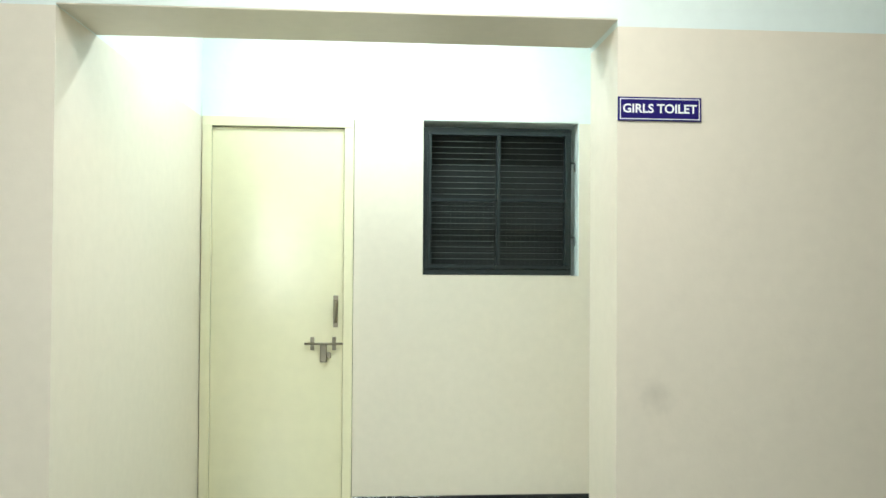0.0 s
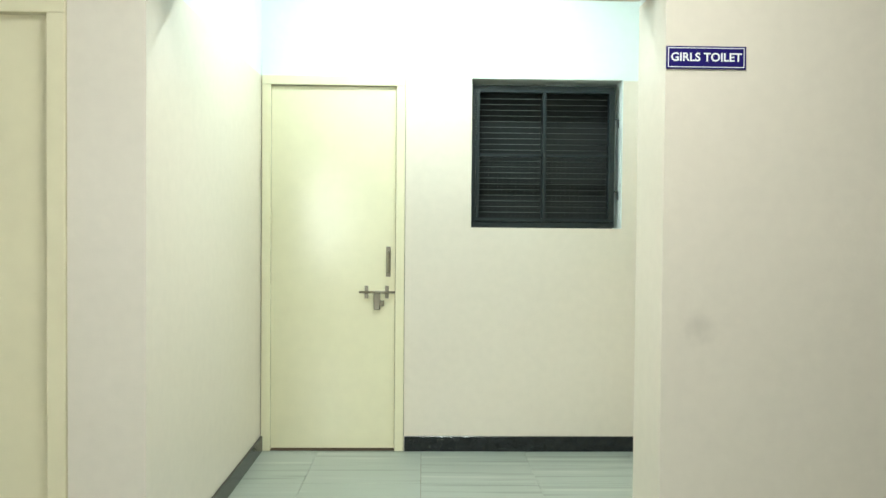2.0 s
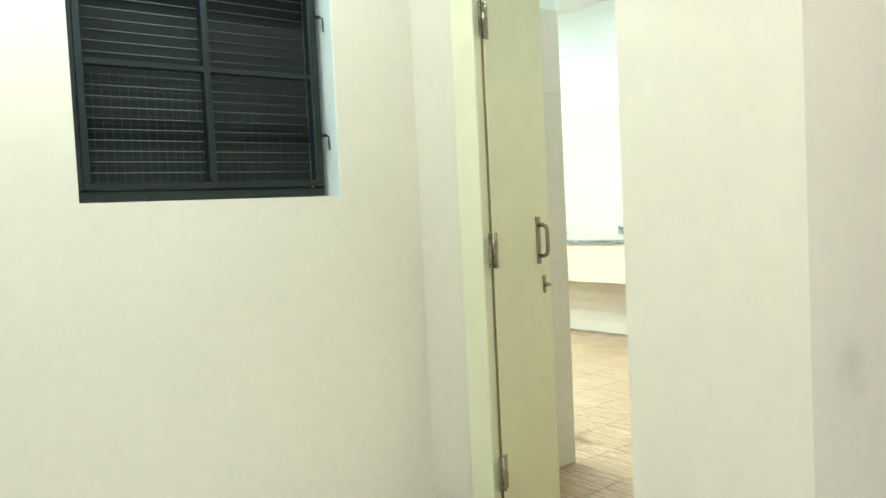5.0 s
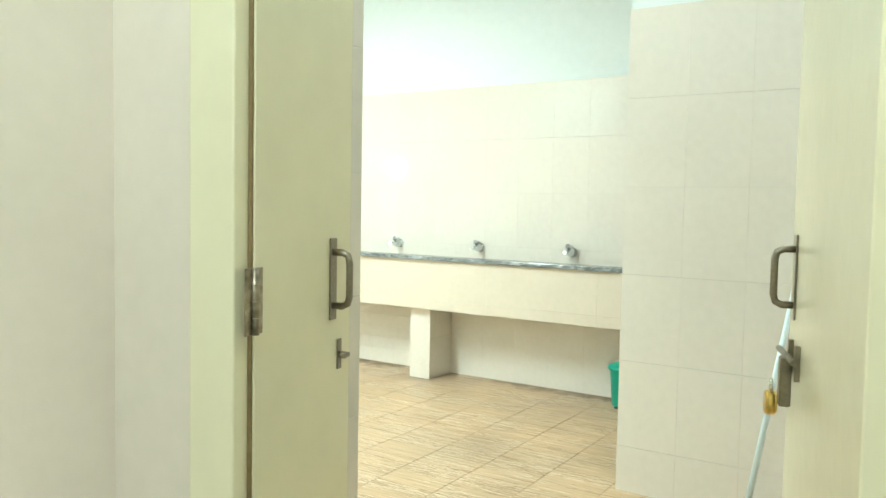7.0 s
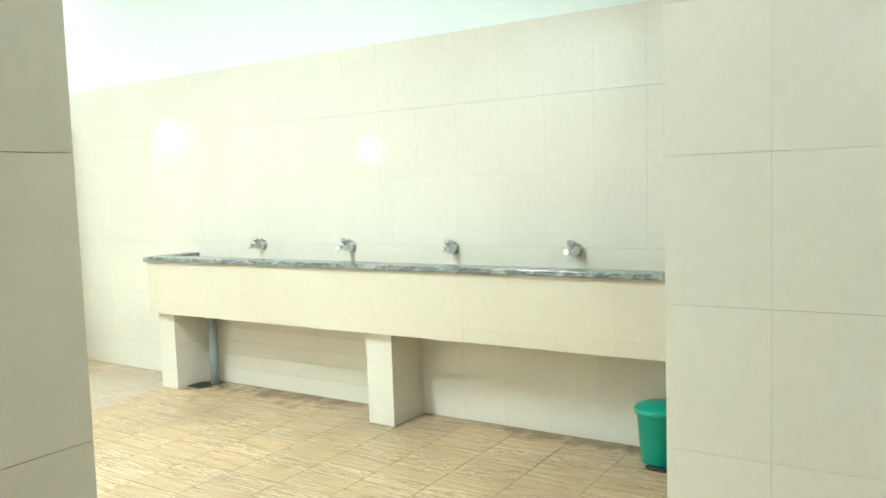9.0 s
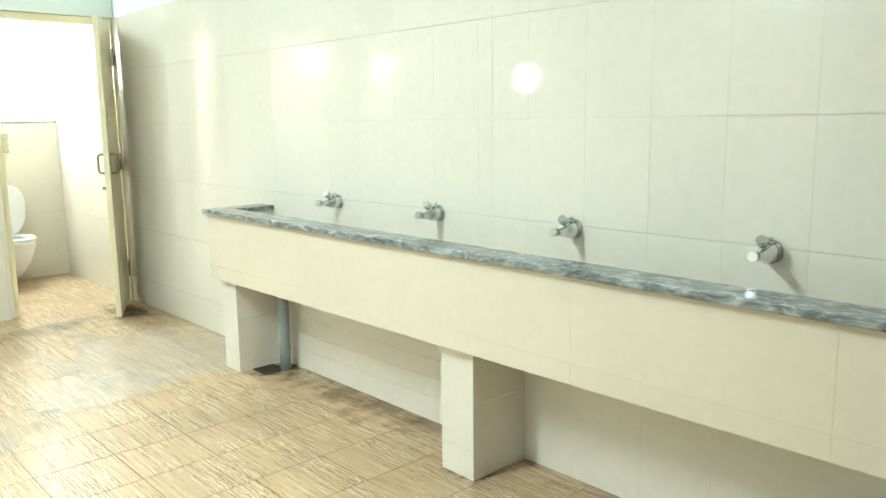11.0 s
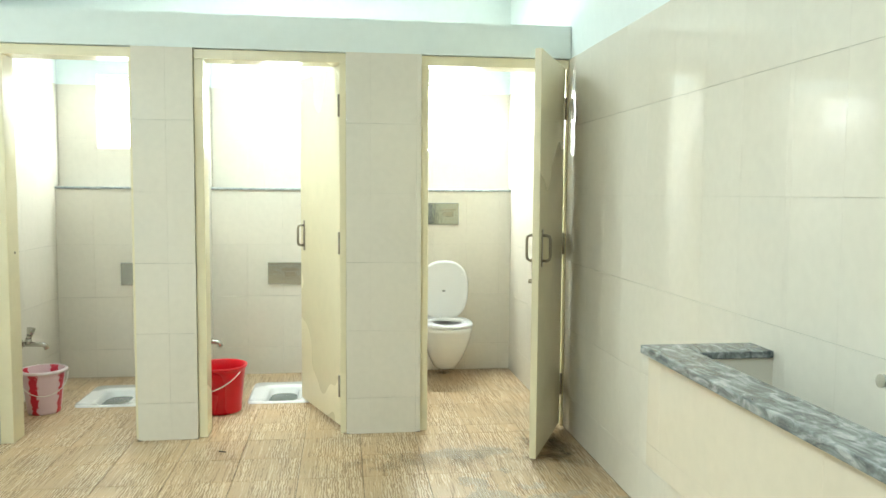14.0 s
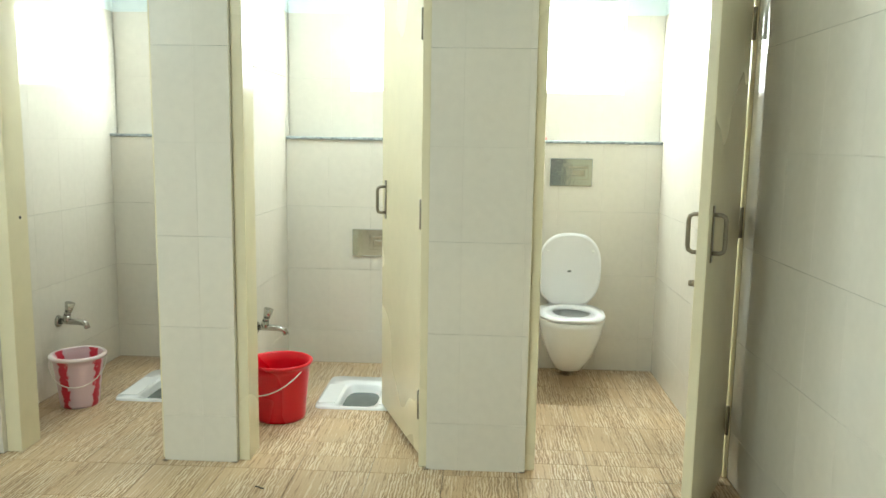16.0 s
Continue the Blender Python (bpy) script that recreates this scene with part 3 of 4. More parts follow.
for name, b in (("frame_bar", (fx0, fx1, 0, 0.05, fz0, fz0 + 0.03)), ("frame_bar", (fx0, fx1, 0, 0.05, fz1 - 0.03, fz1)), ("frame_bar", (fx0, fx0 + 0.024, 0.001, 0.051, fz0 + 0.03, fz1 - 0.03)), ("frame_bar", (fx1 - 0.02, fx1, 0.001, 0.051, fz0 + 0.03, fz1 - 0.03))):
    bm = bmesh.new()
    box(bm, *b, 0.003)
    part(name, bm, WINFRAME, win)
sx0, sx1, sz0, sz1 = fx0 + 0.02, fx1 - 0.016, fz0 + 0.034, fz1 - 0.022
mx, mz = (sx0 + sx1) / 2, (sz0 + sz1) / 2
for b in ((sx0, sx1, -0.006, 0.03, sz0, sz0 + 0.02), (sx0, sx1, -0.006, 0.03, sz1 - 0.02, sz1), (sx0, sx0 + 0.022, -0.007, 0.03, sz0 + 0.02, sz1 - 0.02), (sx1 - 0.022, sx1, -0.007, 0.03, sz0 + 0.02, sz1 - 0.02), (mx - 0.011, mx + 0.011, -0.008, 0.03, sz0 + 0.02, sz1 - 0.02), (sx0 + 0.022, sx1 - 0.022, -0.005, 0.03, mz - 0.009, mz + 0.009)):
    bm = bmesh.new()
    box(bm, *b, 0.002)
    part("sash_bar", bm, WINFRAME, win)
for k in range(1, 22):
    z = sz0 + 0.02 + k * (sz1 - sz0 - 0.04) / 22.0
    if abs(z - mz) > 0.02:
        bm = bmesh.new()
        cyl(bm, (sx0 + 0.02, 0.02, z), (sx1 - 0.02, 0.02, z), 0.0016, 6)
        part("wire_rod", bm, WIRE, win)
bm = bmesh.new()
for k in range(1, 30):
    x = sx0 + k * (sx1 - sx0) / 30
    box(bm, x - 0.0008, x + 0.0008, 0.0335, 0.0345, sz0, mz)
for k in range(1, 15):
    z = sz0 + k * (mz - sz0) / 15
    box(bm, sx0, sx1, 0.0345, 0.0355, z - 0.0008, z + 0.0008)
tagged(part("wire_mesh", bm, MESHWIRE, win, "fine wire mesh"), kind="stuff")
for cx, cz, hz in ((fx0 + 0.002, fz0 + 0.22, 0), (fx0 + 0.002, fz0 + 0.62, 0), (fx1 + 0.004, fz0 + 0.21, 1), (fx1 + 0.004, fz0 + 0.62, 1), (fx0 + 0.2, fz0 + 0.002, 0), (fx0 + 0.6, fz0 + 0.002, 0), (fx0 + 0.2, fz1 - 0.004, 0), (fx0 + 0.6, fz1 - 0.004, 0)):
    bm = bmesh.new()
    box(bm, cx - 0.008, cx + 0.008, -0.012, 0.0, cz - 0.005, cz + 0.005, 0.002)
    if hz:
        tube(bm, [(cx, -0.01, cz), (cx + 0.012, -0.014, cz - 0.004), (cx + 0.013, -0.012, cz - 0.05)], 0.0025, 6)
    part("hold_fast", bm, WINFRAME, win)

# sign
sign = tagged(finish("wall_sign", box(bmesh.new(), 1.705, 1.972, -1.806, -1.8, 1.787, 1.862, 0.001), SIGNBLUE), "navy blue plastic sign lettered GIRLS TOILET", "sign")
bm = bmesh.new()
for b in ((1.711, 1.966, 1.792, 1.7945), (1.711, 1.966, 1.8545, 1.857), (1.711, 1.7135, 1.7945, 1.8545), (1.9635, 1.966, 1.7945, 1.8545)):
    box(bm, b[0], b[1], -1.8068, -1.8058, b[2], b[3])
part("border_line", bm, SIGNWHITE, sign, "thin white border line")
txt = bpy.data.curves.new("lettering", "FONT")
txt.body, txt.size, txt.align_x, txt.align_y, txt.extrude, txt.offset = "GIRLS TOILET", 0.042, "CENTER", "CENTER", 0.0004, 0.0008
tob = new("lettering_source", txt)
dg = bpy.context.evaluated_depsgraph_get()
me = bpy.data.meshes.new_from_object(tob.evaluated_get(dg))
bpy.data.objects.remove(tob)
me.materials.clear()
me.materials.append(SIGNWHITE)
letters = new("lettering", me)
letters.parent = sign
wid = max(v.co.x for v in me.vertices) - min(v.co.x for v in me.vertices)
letters.matrix_basis = pose(1.8385, -1.8066, 1.8245, 90) @ Matrix.Diagonal((0.236 / wid, 0.92, 1, 1))


def unseen_tube_light(x, y, z, turn=0):
    t = thing("unseen_tube_light", pose(x, y, z, 0, 0, turn), "unseen white ceiling batten with a lit tube", "ceiling light", "ceiling tube lights")
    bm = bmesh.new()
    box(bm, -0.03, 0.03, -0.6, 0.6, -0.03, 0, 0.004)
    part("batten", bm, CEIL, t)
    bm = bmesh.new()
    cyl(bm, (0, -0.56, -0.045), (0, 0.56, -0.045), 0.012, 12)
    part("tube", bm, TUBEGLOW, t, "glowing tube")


unseen_tube_light(1.02, -0.77, H, 90)
unseen_tube_light(1.1, -3.0, H)
# fixtures of the two added fill lamps, then the cubicle tube
unseen_tube_light(3.75, -0.7, 3.0)
unseen_tube_light(3.5, 2.2, 3.0, 90)
unseen_tube_light(4.5, 5.85, 3.0, 90)

# ---- toilet room: shell ----
HR = 3.0
XW, XE, YS, YF, YB = 2.49, 6.205, -1.5, 5.53, 7.13
YX, FT = 7.03, 0.17
TOP = 2.075
PANS = ((3.52, 6.48), (4.565, 6.46))
HOLES = [(px - 0.19, px + 0.19, py - 0.235, py + 0.235) for px, py in PANS]


def round_holes(x0, x1, y0, y1):
    """Rectangles that fill the given one but for the squat pans' holes, which lie side by side in x."""
    out, left = [], x0
    for a, b, c, d in HOLES:
        if a > x0 and b < x1 and c > y0 and d < y1:
            out += [(left, a, y0, y1), (a, b, y0, c), (a, b, d, y1)]
            left = b
    return out + [(left, x1, y0, y1)]


setting("floor_toilet", boxes(*[(*q, -0.12, -0.006) for q in round_holes(2.371, XE + 0.1, YS, YB + 0.2)]), GROUT, "dark grout bed under beige floor tiles", "floor")
setting("ceiling_toilet", boxes((XW - 0.1, XE + 0.2, YS - 0.1, YB + 0.3, HR, HR + 0.12)), CEIL, "white painted toilet room ceiling", "ceiling")
wall_e = setting("wall_east", boxes((XE + 0.008, XE + 0.2, YS, YB + 0.2, 0, TOP)), TILEBACK, "wall of cream glazed tiles behind the wash trough")
setting("wall_east_upper", boxes((XE + 0.004, XE + 0.2, YS, YB + 0.2, TOP, HR)), UPPER, "pale aqua painted wall over the tiles")
WY0, WY1, WV0, WV1 = 4.74, 4.98, 1.6, 1.84
wall_w = setting("wall_west", boxes((XW - 0.12, XW - 0.008, 0.25, WY0, 0, TOP), (XW - 0.12, XW - 0.008, WY1, YB + 0.2, 0, TOP), (XW - 0.12, XW - 0.008, WY0, WY1, 0, WV0), (XW - 0.12, XW - 0.008, WY0, WY1, WV1, TOP)), TILEBACK, "cream tiled wall with a small bright window")
setting("wall_west_upper", boxes((XW - 0.12, XW - 0.004, 0.25, YB + 0.2, TOP, HR)), UPPER, "pale aqua painted wall over the tiles")
setting("wall_south", boxes((XW, XE, YS - 0.1, YS, 0, HR)), CREAM, "cream painted end wall")
setting("wall_lobby_top", boxes((XW - 0.12, XW, YS, 0.25, H, HR)), UPPER, "pale aqua strip of wall at the ceiling")
wall_stub = setting("wall_stub", boxes((XW, 3.262, 0.098, 0.24, 0, TOP)), TILEBACK, "short tiled wall beside the entrance")
setting("wall_stub_upper", boxes((XW, 3.266, 0.094, 0.244, TOP, HR)), UPPER, "pale aqua painted wall over the short tiled wall")
PX, PY = 4.64, -0.25
wall_p = setting("wall_screen", boxes((PX + 0.008, PX + 0.14, YS, PY - 0.008, 0, TOP)), TILEBACK, "tiled screen wall facing the entrance")
setting("wall_screen_upper", boxes((PX + 0.004, PX + 0.144, YS, PY - 0.004, TOP, HR)), UPPER, "pale aqua painted wall over the screen wall")

# cubicles
OPEN = ((3.172, 3.872), (4.180, 4.972), (5.378, 6.205))
SIDES = (2.965, 4.02, 5.12)
HEAD = 2.25
fw = [(XW, 3.172), (3.872, 4.180), (4.972, 5.378)]
wall_f = setting("wall_cubicle_front", boxes(*[(a + (0.008 if a > 3 else 0), b - 0.008, YF + 0.008, YF + FT, 0, TOP) for a, b in fw]), TILEBACK, "cream tiled piers between the cubicle doors")
setting("wall_cubicle_head", boxes((XW, XE, YF + 0.003, YF + FT, TOP, HEAD)), UPPER, "pale aqua lintel over the cubicle doors", "lintel")
side_walls = []
for sx in (SIDES[0], SIDES[1], SIDES[2]):
    w = setting("wall_cubicle_side", boxes((sx - 0.092, sx - 0.008, YF + FT, YB, 0, TOP)), TILEBACK, "cream tiled partition between cubicles")
    setting("wall_cubicle_side_upper", boxes((sx - 0.096, sx - 0.004, YF + FT, YB, TOP, HEAD)), UPPER, "pale aqua top of the cubicle partition")
    side_walls.append((w, sx))
WINS = ((3.225, 3.685), (4.385, 4.845), (5.505, 5.985))
WB0, WB1 = 1.63, 2.15
cols = [XW - 0.1, *[v for ab in WINS for v in ab], XE + 0.2]
back = [(cols[i], cols[i + 1], YB + 0.008, YB + 0.2, 0, TOP) for i in (0, 2, 4, 6)] + [(a, b, YB + 0.008, YB + 0.2, 0, WB0) for a, b in WINS]
wall_b = setting("wall_back", boxes(*back), TILEBACK, "cream tiled back wall of the cubicles with small windows")
setting("wall_back_upper", boxes(*[(cols[i], cols[i + 1], YB + 0.004, YB + 0.2, TOP, HR) for i in (0, 2, 4, 6)], *[(a, b, YB + 0.004, YB + 0.2, WB1, HR) for a, b in WINS]), UPPER, "pale aqua painted upper back wall")


def bright_window(number, m, w, h):
    """A small window seen against the sky: frame, glazing bar and frosted panes; faces -y."""
    t = thing("window_%d" % number, m, "small white framed window of frosted glass in daylight", "window", "small toilet windows", "structure")
    for b in ((0, w, 0.05, 0.09, 0, 0.025), (0, w, 0.05, 0.09, h - 0.025, h), (0, 0.025, 0.051, 0.091, 0.025, h - 0.025), (w - 0.025, w, 0.051, 0.091, 0.025, h - 0.025)):
        bm = bmesh.new()
        box(bm, *b, 0.002)
        part("frame_bar", bm, SEATPLASTIC, t)
    bm = bmesh.new()
    box(bm, 0.02, w - 0.02, 0.085, 0.09, 0.02, h - 0.02)
    part("pane", bm, DAYGLOW, t, "frosted pane bright with daylight")


for i, (a, b) in enumerate(WINS):
    bright_window(i + 2, pose(a, YB, WB0), b - a, WB1 - WB0)
bright_window(6, pose(-0.3, -6.6, 0.9, 0, 0, 180), 0.9, 1.1)
bright_window(5, pose(XW, WY0, WV0, 0, 0, 90), WY1 - WY0, WV1 - WV0)

# cistern ledges in the cubicles
ledges = []
for i, (a, b) in enumerate(((SIDES[0], SIDES[1] - 0.1), (SIDES[1], SIDES[2] - 0.1), (SIDES[2], XE))):
    w = setting("cistern_boxing", boxes((a - 0.008, b + 0.008, YX + 0.008, YB + 0.008, 0, 1.341)), TILEBACK, "tiled cistern boxing under a granite ledge", "boxing")
    bm = bmesh.new()
    box(bm, a, b, YX - 0.012, YB, 1.342, 1.358, 0.003)
    tagged(finish("granite_ledge", bm, LITGRANITE), "thin grey granite ledge over the cistern boxing", "ledge", "granite ledges")
    ledges.append((w, a, b))

# ---- entrance double door ----
door = thing("door_3", pose(2.37, 0, 0), "open pale yellow double door with steel fittings", "door", kind="structure")
for b in ((-0.012, 0.03, JL - 0.12, JL - 0.002, 0, 2.03), (-0.012, 0.12, JR + 0.002, JR + 0.07, 0, 2.03), (-0.012, 0.12, JR + 0.002, JL - 0.002, 2.03, 2.096)):
    bm = bmesh.new()
    box(bm, *b, 0.004, 2)
    part("frame_bar", bm, DOORPAINT, door)
lf = part("narrow_leaf", box(bmesh.new(), 0, 0.345, 0, 0.035, 0.012, 2.02, 0.003, 2), DOORPAINT, door, m=pose(0.027, -0.372, 0, 0, 0, 10))
lf["label"] = "narrow pale yellow door leaf"
d_handle(lf, 0.268, 1.015, 1.128, 0.0, STEEL)
bm = bmesh.new()
box(bm, 0.288, 0.304, -0.004, 0, 0.875, 0.94, 0.001)
cyl(bm, (0.296, 0, 0.906), (0.296, -0.018, 0.906), 0.008, 12)
box(bm, 0.283, 0.309, -0.022, -0.016, 0.901, 0.911, 0.001)
part("turn_catch", bm, STEEL, lf, "small steel turn catch")
for z in (0.28, 1.053, 1.83):
    hinge(lf, -0.006, -0.006, z, TARNISHED, ((0.0, 0.021, -0.003, -0.0005), (-0.032, -0.008, -0.004, -0.0015)))
# strip coloured for the shade and dirt in the hinge-side gap
part("gap_strip", boxes((-0.0042, -0.0015, 0.003, 0.012, 0.015, 2.02)), BROWNGAP, lf, "brown strip standing in for the dark, dirty door gap")
lf = part("wide_leaf", box(bmesh.new(), 0, 0.712, -0.035, 0, 0.012, 2.02, 0.003, 2), DOORPAINT, door, m=pose(0.14, -1.345, 0, 0, 0, 16.7))
lf["label"] = "wide pale yellow door leaf with a padlocked bolt"
d_handle(lf, 0.655, 1.04, 1.155, 0.0, STEEL, 1)
bm = bmesh.new()
box(bm, 0.56, 0.575, 0, 0.01, 0.9, 0.97, 0.001)
box(bm, 0.645, 0.66, 0, 0.01, 0.9, 0.97, 0.001)
cyl(bm, (0.54, 0.014, 0.94), (0.72, 0.018, 0.94), 0.0065, 10)
box(bm, 0.60, 0.63, 0.008, 0.03, 0.84, 0.94, 0.003)
part("slide_bolt", bm, STEEL, lf, "steel slide bolt and hasp")
bm = bmesh.new()
cyl(bm, (0.642, 0.03, 0.838), (0.642, 0.034, 0.838), 0.0225, 24, 0.0255)
cyl(bm, (0.642, 0.034, 0.838), (0.642, 0.048, 0.838), 0.0255, 24)
cyl(bm, (0.642, 0.048, 0.838), (0.642, 0.052, 0.838), 0.0255, 24, 0.0225)
pl = part("padlock", bm, BRASS, lf, "brass padlock")
part("shackle", tube(bmesh.new(), [(0.63, 0.04, 0.86), *arc((0.642, 0.04, 0.875), 0.012, math.pi, 0, 6), (0.654, 0.04, 0.86)], 0.003, 8), CHROME, pl)


def cubicle_door(number, m, w, label, frame_box, flip=1, bars=(0.047, 0.047)):
    """Leaf with its hinge at the origin; the outer face at y 0 looks to -y."""
    d = thing("door_%d" % number, Matrix.Identity(4), label, "door", "cubicle doors", "structure")
    x0, x1 = frame_box
    for b in ((x0 + 0.001, x0 + bars[0], YF + 0.025, YF + FT - 0.005, 0, 2.02), (x1 - bars[1], x1 - 0.001, YF + 0.025, YF + FT - 0.005, 0, 2.02), (x0 + 0.001, x1 - 0.001, YF + 0.0255, YF + FT - 0.005, 2.02, TOP - 0.003)):
        part("frame_bar", box(bmesh.new(), *b, 0.003, 2), DOORPAINT2, d)
    if m is None:
        return d
    lf = part("leaf", box(bmesh.new(), -w, 0, 0, 0.034, 0.025, 2.02, 0.003, 2), DOORPAINT2, d, m=m)
    d_handle(lf, -w + 0.07, 1.0, 1.125, 0.0, STEEL, -1)
    d_handle(lf, -w + 0.07, 1.0, 1.125, 0.034, STEEL, 1)
    bm = bmesh.new()
    cyl(bm, (-w + 0.05, 0.034, 0.9), (-w + 0.05, 0.06, 0.9), 0.011, 12)
    part("latch_knob", bm, TARNISHED, lf)
    for z in (0.25, 1.05, 1.8):
        hinge(lf, 0.008, -0.005, z, STEEL, ((-0.006, -0.0005, 0.002, 0.032),) if flip > 0 else ((-0.016, 0.004, -0.003, -0.0005),))
    return d


d4 = cubicle_door(4, None, 0.6, "pale yellow empty cubicle door frame", OPEN[0], bars=(0.066, 0.018))
# black disc stands in for the dark hollow of the strike hole
part("strike_hole_disc", cyl(bmesh.new(), (OPEN[0][0] + 0.064, YF + 0.11, 1.0), (OPEN[0][0] + 0.0675, YF + 0.11, 1.0), 0.007, 12), RUBBER, d4, "small black disc standing in for the latch hole")
cubicle_door(5, pose(4.936, 5.615, 0, 0, 0, -69), 0.68, "pale yellow cubicle door standing open inwards", OPEN[1], -1, (0.047, 0.034))
cubicle_door(6, pose(6.176, 5.535, 0, 0, 0, 64), 0.645, "pale yellow cubicle door standing open outwards", OPEN[2], 1, (0.042, 0.018))

# ---- wash trough ----
AX, GX, TY0, TY1 = 5.872, 5.846, -0.75, 3.535
PF, AB = 5.922, 0.507
trough = thing("wash_trough", pose(0, 0, 0), "long tiled wash trough with a grey granite rim", "wash trough")
part("apron_soffit", boxes((AX + 0.001, PF + 0.03, TY0, TY1 - 0.001, AB - 0.002, AB)), APRON, trough)
apron = part("apron", boxes((AX + 0.008, AX + 0.07, TY0, TY1 - 0.008, AB + 0.003, 0.85)), TILEBACK, trough, "beige tiled trough front")
part("basin_floor", boxes((AX + 0.07, XE, TY0, TY1 - 0.118, 0.49, 0.56)), TILEBACK, trough)
part("basin_end", boxes((AX + 0.07, XE, TY1 - 0.118, TY1 - 0.008, 0.49, 0.854)), TILE, trough)
part("basin_lining", boxes((AX + 0.07, AX + 0.078, TY0, TY1 - 0.118, 0.56, 0.85), (AX + 0.078, XE, TY0, TY1 - 0.118, 0.56, 0.568)), TILE, trough)
bm = bmesh.new()
box(bm, GX, AX + 0.1, TY0, TY1 + 0.005, 0.85, 0.876, 0.004, 2)
part("granite_rim", bm, GRANITE, trough, "wet grey veined granite rim")
bm = bmesh.new()
box(bm, AX + 0.101, XE - 0.002, TY1 - 0.125, TY1 + 0.005, 0.854, 0.876, 0.004, 2)
part("granite_rim", bm, GRANITE, trough, "grey veined granite end rim")
piers = []
for y0, y1 in ((3.36, 3.515), (1.597, 1.767), (-0.75, -0.6)):
    piers.append((part("pier", boxes((PF + 0.008, XE, y0 + 0.008, y1 - 0.008, 0, 0.515)), TILEBACK, trough, "cream tiled supporting pier"), y0, y1))


def wall_tap(y):
    t = thing("wall_tap", pose(XE, y, 0.94), "short chrome tap on the tiled wall", "tap", "taps over the trough")
    bm = bmesh.new()
    cyl(bm, (0.0, 0, -0.002), (-0.007, 0, -0.002), 0.034, 24, 0.033)
    cyl(bm, (-0.007, 0, -0.002), (-0.014, 0, -0.001), 0.033, 24, 0.027)
    part("flange", bm, CHROME, t)
    bm = bmesh.new()
    rings = []
    for x, z, rad in ((-0.006, -0.001, 0.023), (-0.014, -0.002, 0.027), (-0.03, -0.003, 0.0285), (-0.044, -0.005, 0.026), (-0.058, -0.007, 0.0195), (-0.074, -0.007, 0.0145), (-0.09, -0.005, 0.012), (-0.108, -0.003, 0.0112)):
        rings.append([(x, rad * math.cos(a), z + rad * math.sin(a)) for a in [2 * math.pi * i / 20 for i in range(20)]])
    loft(bm, rings)
    part("body", bm, CHROME, t)
    bm = bmesh.new()
    cyl(bm, (-0.104, 0, -0.004), (-0.108, 0, -0.003), 0.0125, 16, 0.0148)
    cyl(bm, (-0.108, 0, -0.003), (-0.124, 0, -0.001), 0.0148, 16)
    part("nozzle", bm, CHROME, t)
    bm = bmesh.new()
    cyl(bm, (-0.024, 0, 0.022), (-0.024, 0, 0.033), 0.015, 6)
    cyl(bm, (-0.024, 0, 0.033), (-0.024, 0, 0.043), 0.0115, 16, 0.009)
    part("gland_nut", bm, CHROME, t)
    bm = bmesh.new()
    cyl(bm, (-0.046, 0, 0.014), (-0.06, 0, 0.027), 0.0115, 14, 0.0125)
    cyl(bm, (-0.059, 0, 0.026), (-0.063, 0, 0.03), 0.0125, 14, 0.0165)
    cyl(bm, (-0.063, 0, 0.03), (-0.077, 0, 0.042), 0.0165, 14, 0.0155)
    part("lever", bm, CHROME, t)


for y in (2.8, 2.075, 1.365, 0.66):
    wall_tap(y)

bm = bmesh.new()
cyl(bm, (6.125, 3.233, 0.0), (6.125, 3.233, 0.52), 0.03, 20)
pipe = tagged(finish("drain_pipe", bm, PIPE), "grey plastic drain pipe under the trough", "pipe")
bm = bmesh.new()
cyl(bm, (6.125, 3.233, 0.47), (6.125, 3.233, 0.49), 0.036, 20)
part("collar", bm, PIPE, pipe)
grate = thing("floor_drain", pose(6.06, 3.3, 0.0), "dark square floor drain beside the pipe", "drain")
bm = bmesh.new()
for b in ((-0.065, 0.065, -0.065, -0.052), (-0.065, 0.065, 0.052, 0.065), (-0.065, -0.052, -0.052, 0.052), (0.052, 0.065, -0.052, 0.052)):
    box(bm, *b, 0.001, 0.006)
part("rim", bm, GRATE, grate)
for k in range(6):
    part("grate_bar", box(bmesh.new(), -0.052, 0.052, -0.047 + 0.018 * k, -0.039 + 0.018 * k, 0.001, 0.005), GRATE, grate)

bn = thing("waste_bin", pose(6.05, 0.2, 0.0), "teal green plastic bin with a domed lid", "bin")
bm = bmesh.new()
r = lathe(bm, [(0.0, 0.002), (0.085, 0.002), (0.09, 0.01), (0.108, 0.235), (0.112, 0.24)], 32)
part("tub", bm, GREEN, bn)
bm = bmesh.new()
lathe(bm, [(0.112, 0.233), (0.12, 0.235), (0.12, 0.25), (0.114, 0.258), (0.09, 0.268), (0.05, 0.278), (0.0, 0.281)], 32)
part("lid", bm, GREEN, bn)
bm = bmesh.new()
box(bm, -0.06, 0.06, -0.02, 0.02, 0.006, 0.014, 0.003)
bm2 = part("pedal", bm, RUBBER, bn, m=pose(-0.105, -0.02, 0, 0, 0, 80))

sp = tagged(finish("soap_bar", box(bmesh.new(), -0.022, 0.022, -0.038, 0.038, 0, 0.02, 0.007, 3), SOAP), "green soap bar on the granite rim", "soap")
sp.matrix_basis = pose(5.91, 0.085, 0.876, 0, 0, 12)
sp = tagged(finish("soap_bar", box(bmesh.new(), -0.03, 0.03, -0.018, 0.018, 0, 0.018, 0.006, 3), PINKSOAP), "pink soap bar on the granite ledge", "soap")
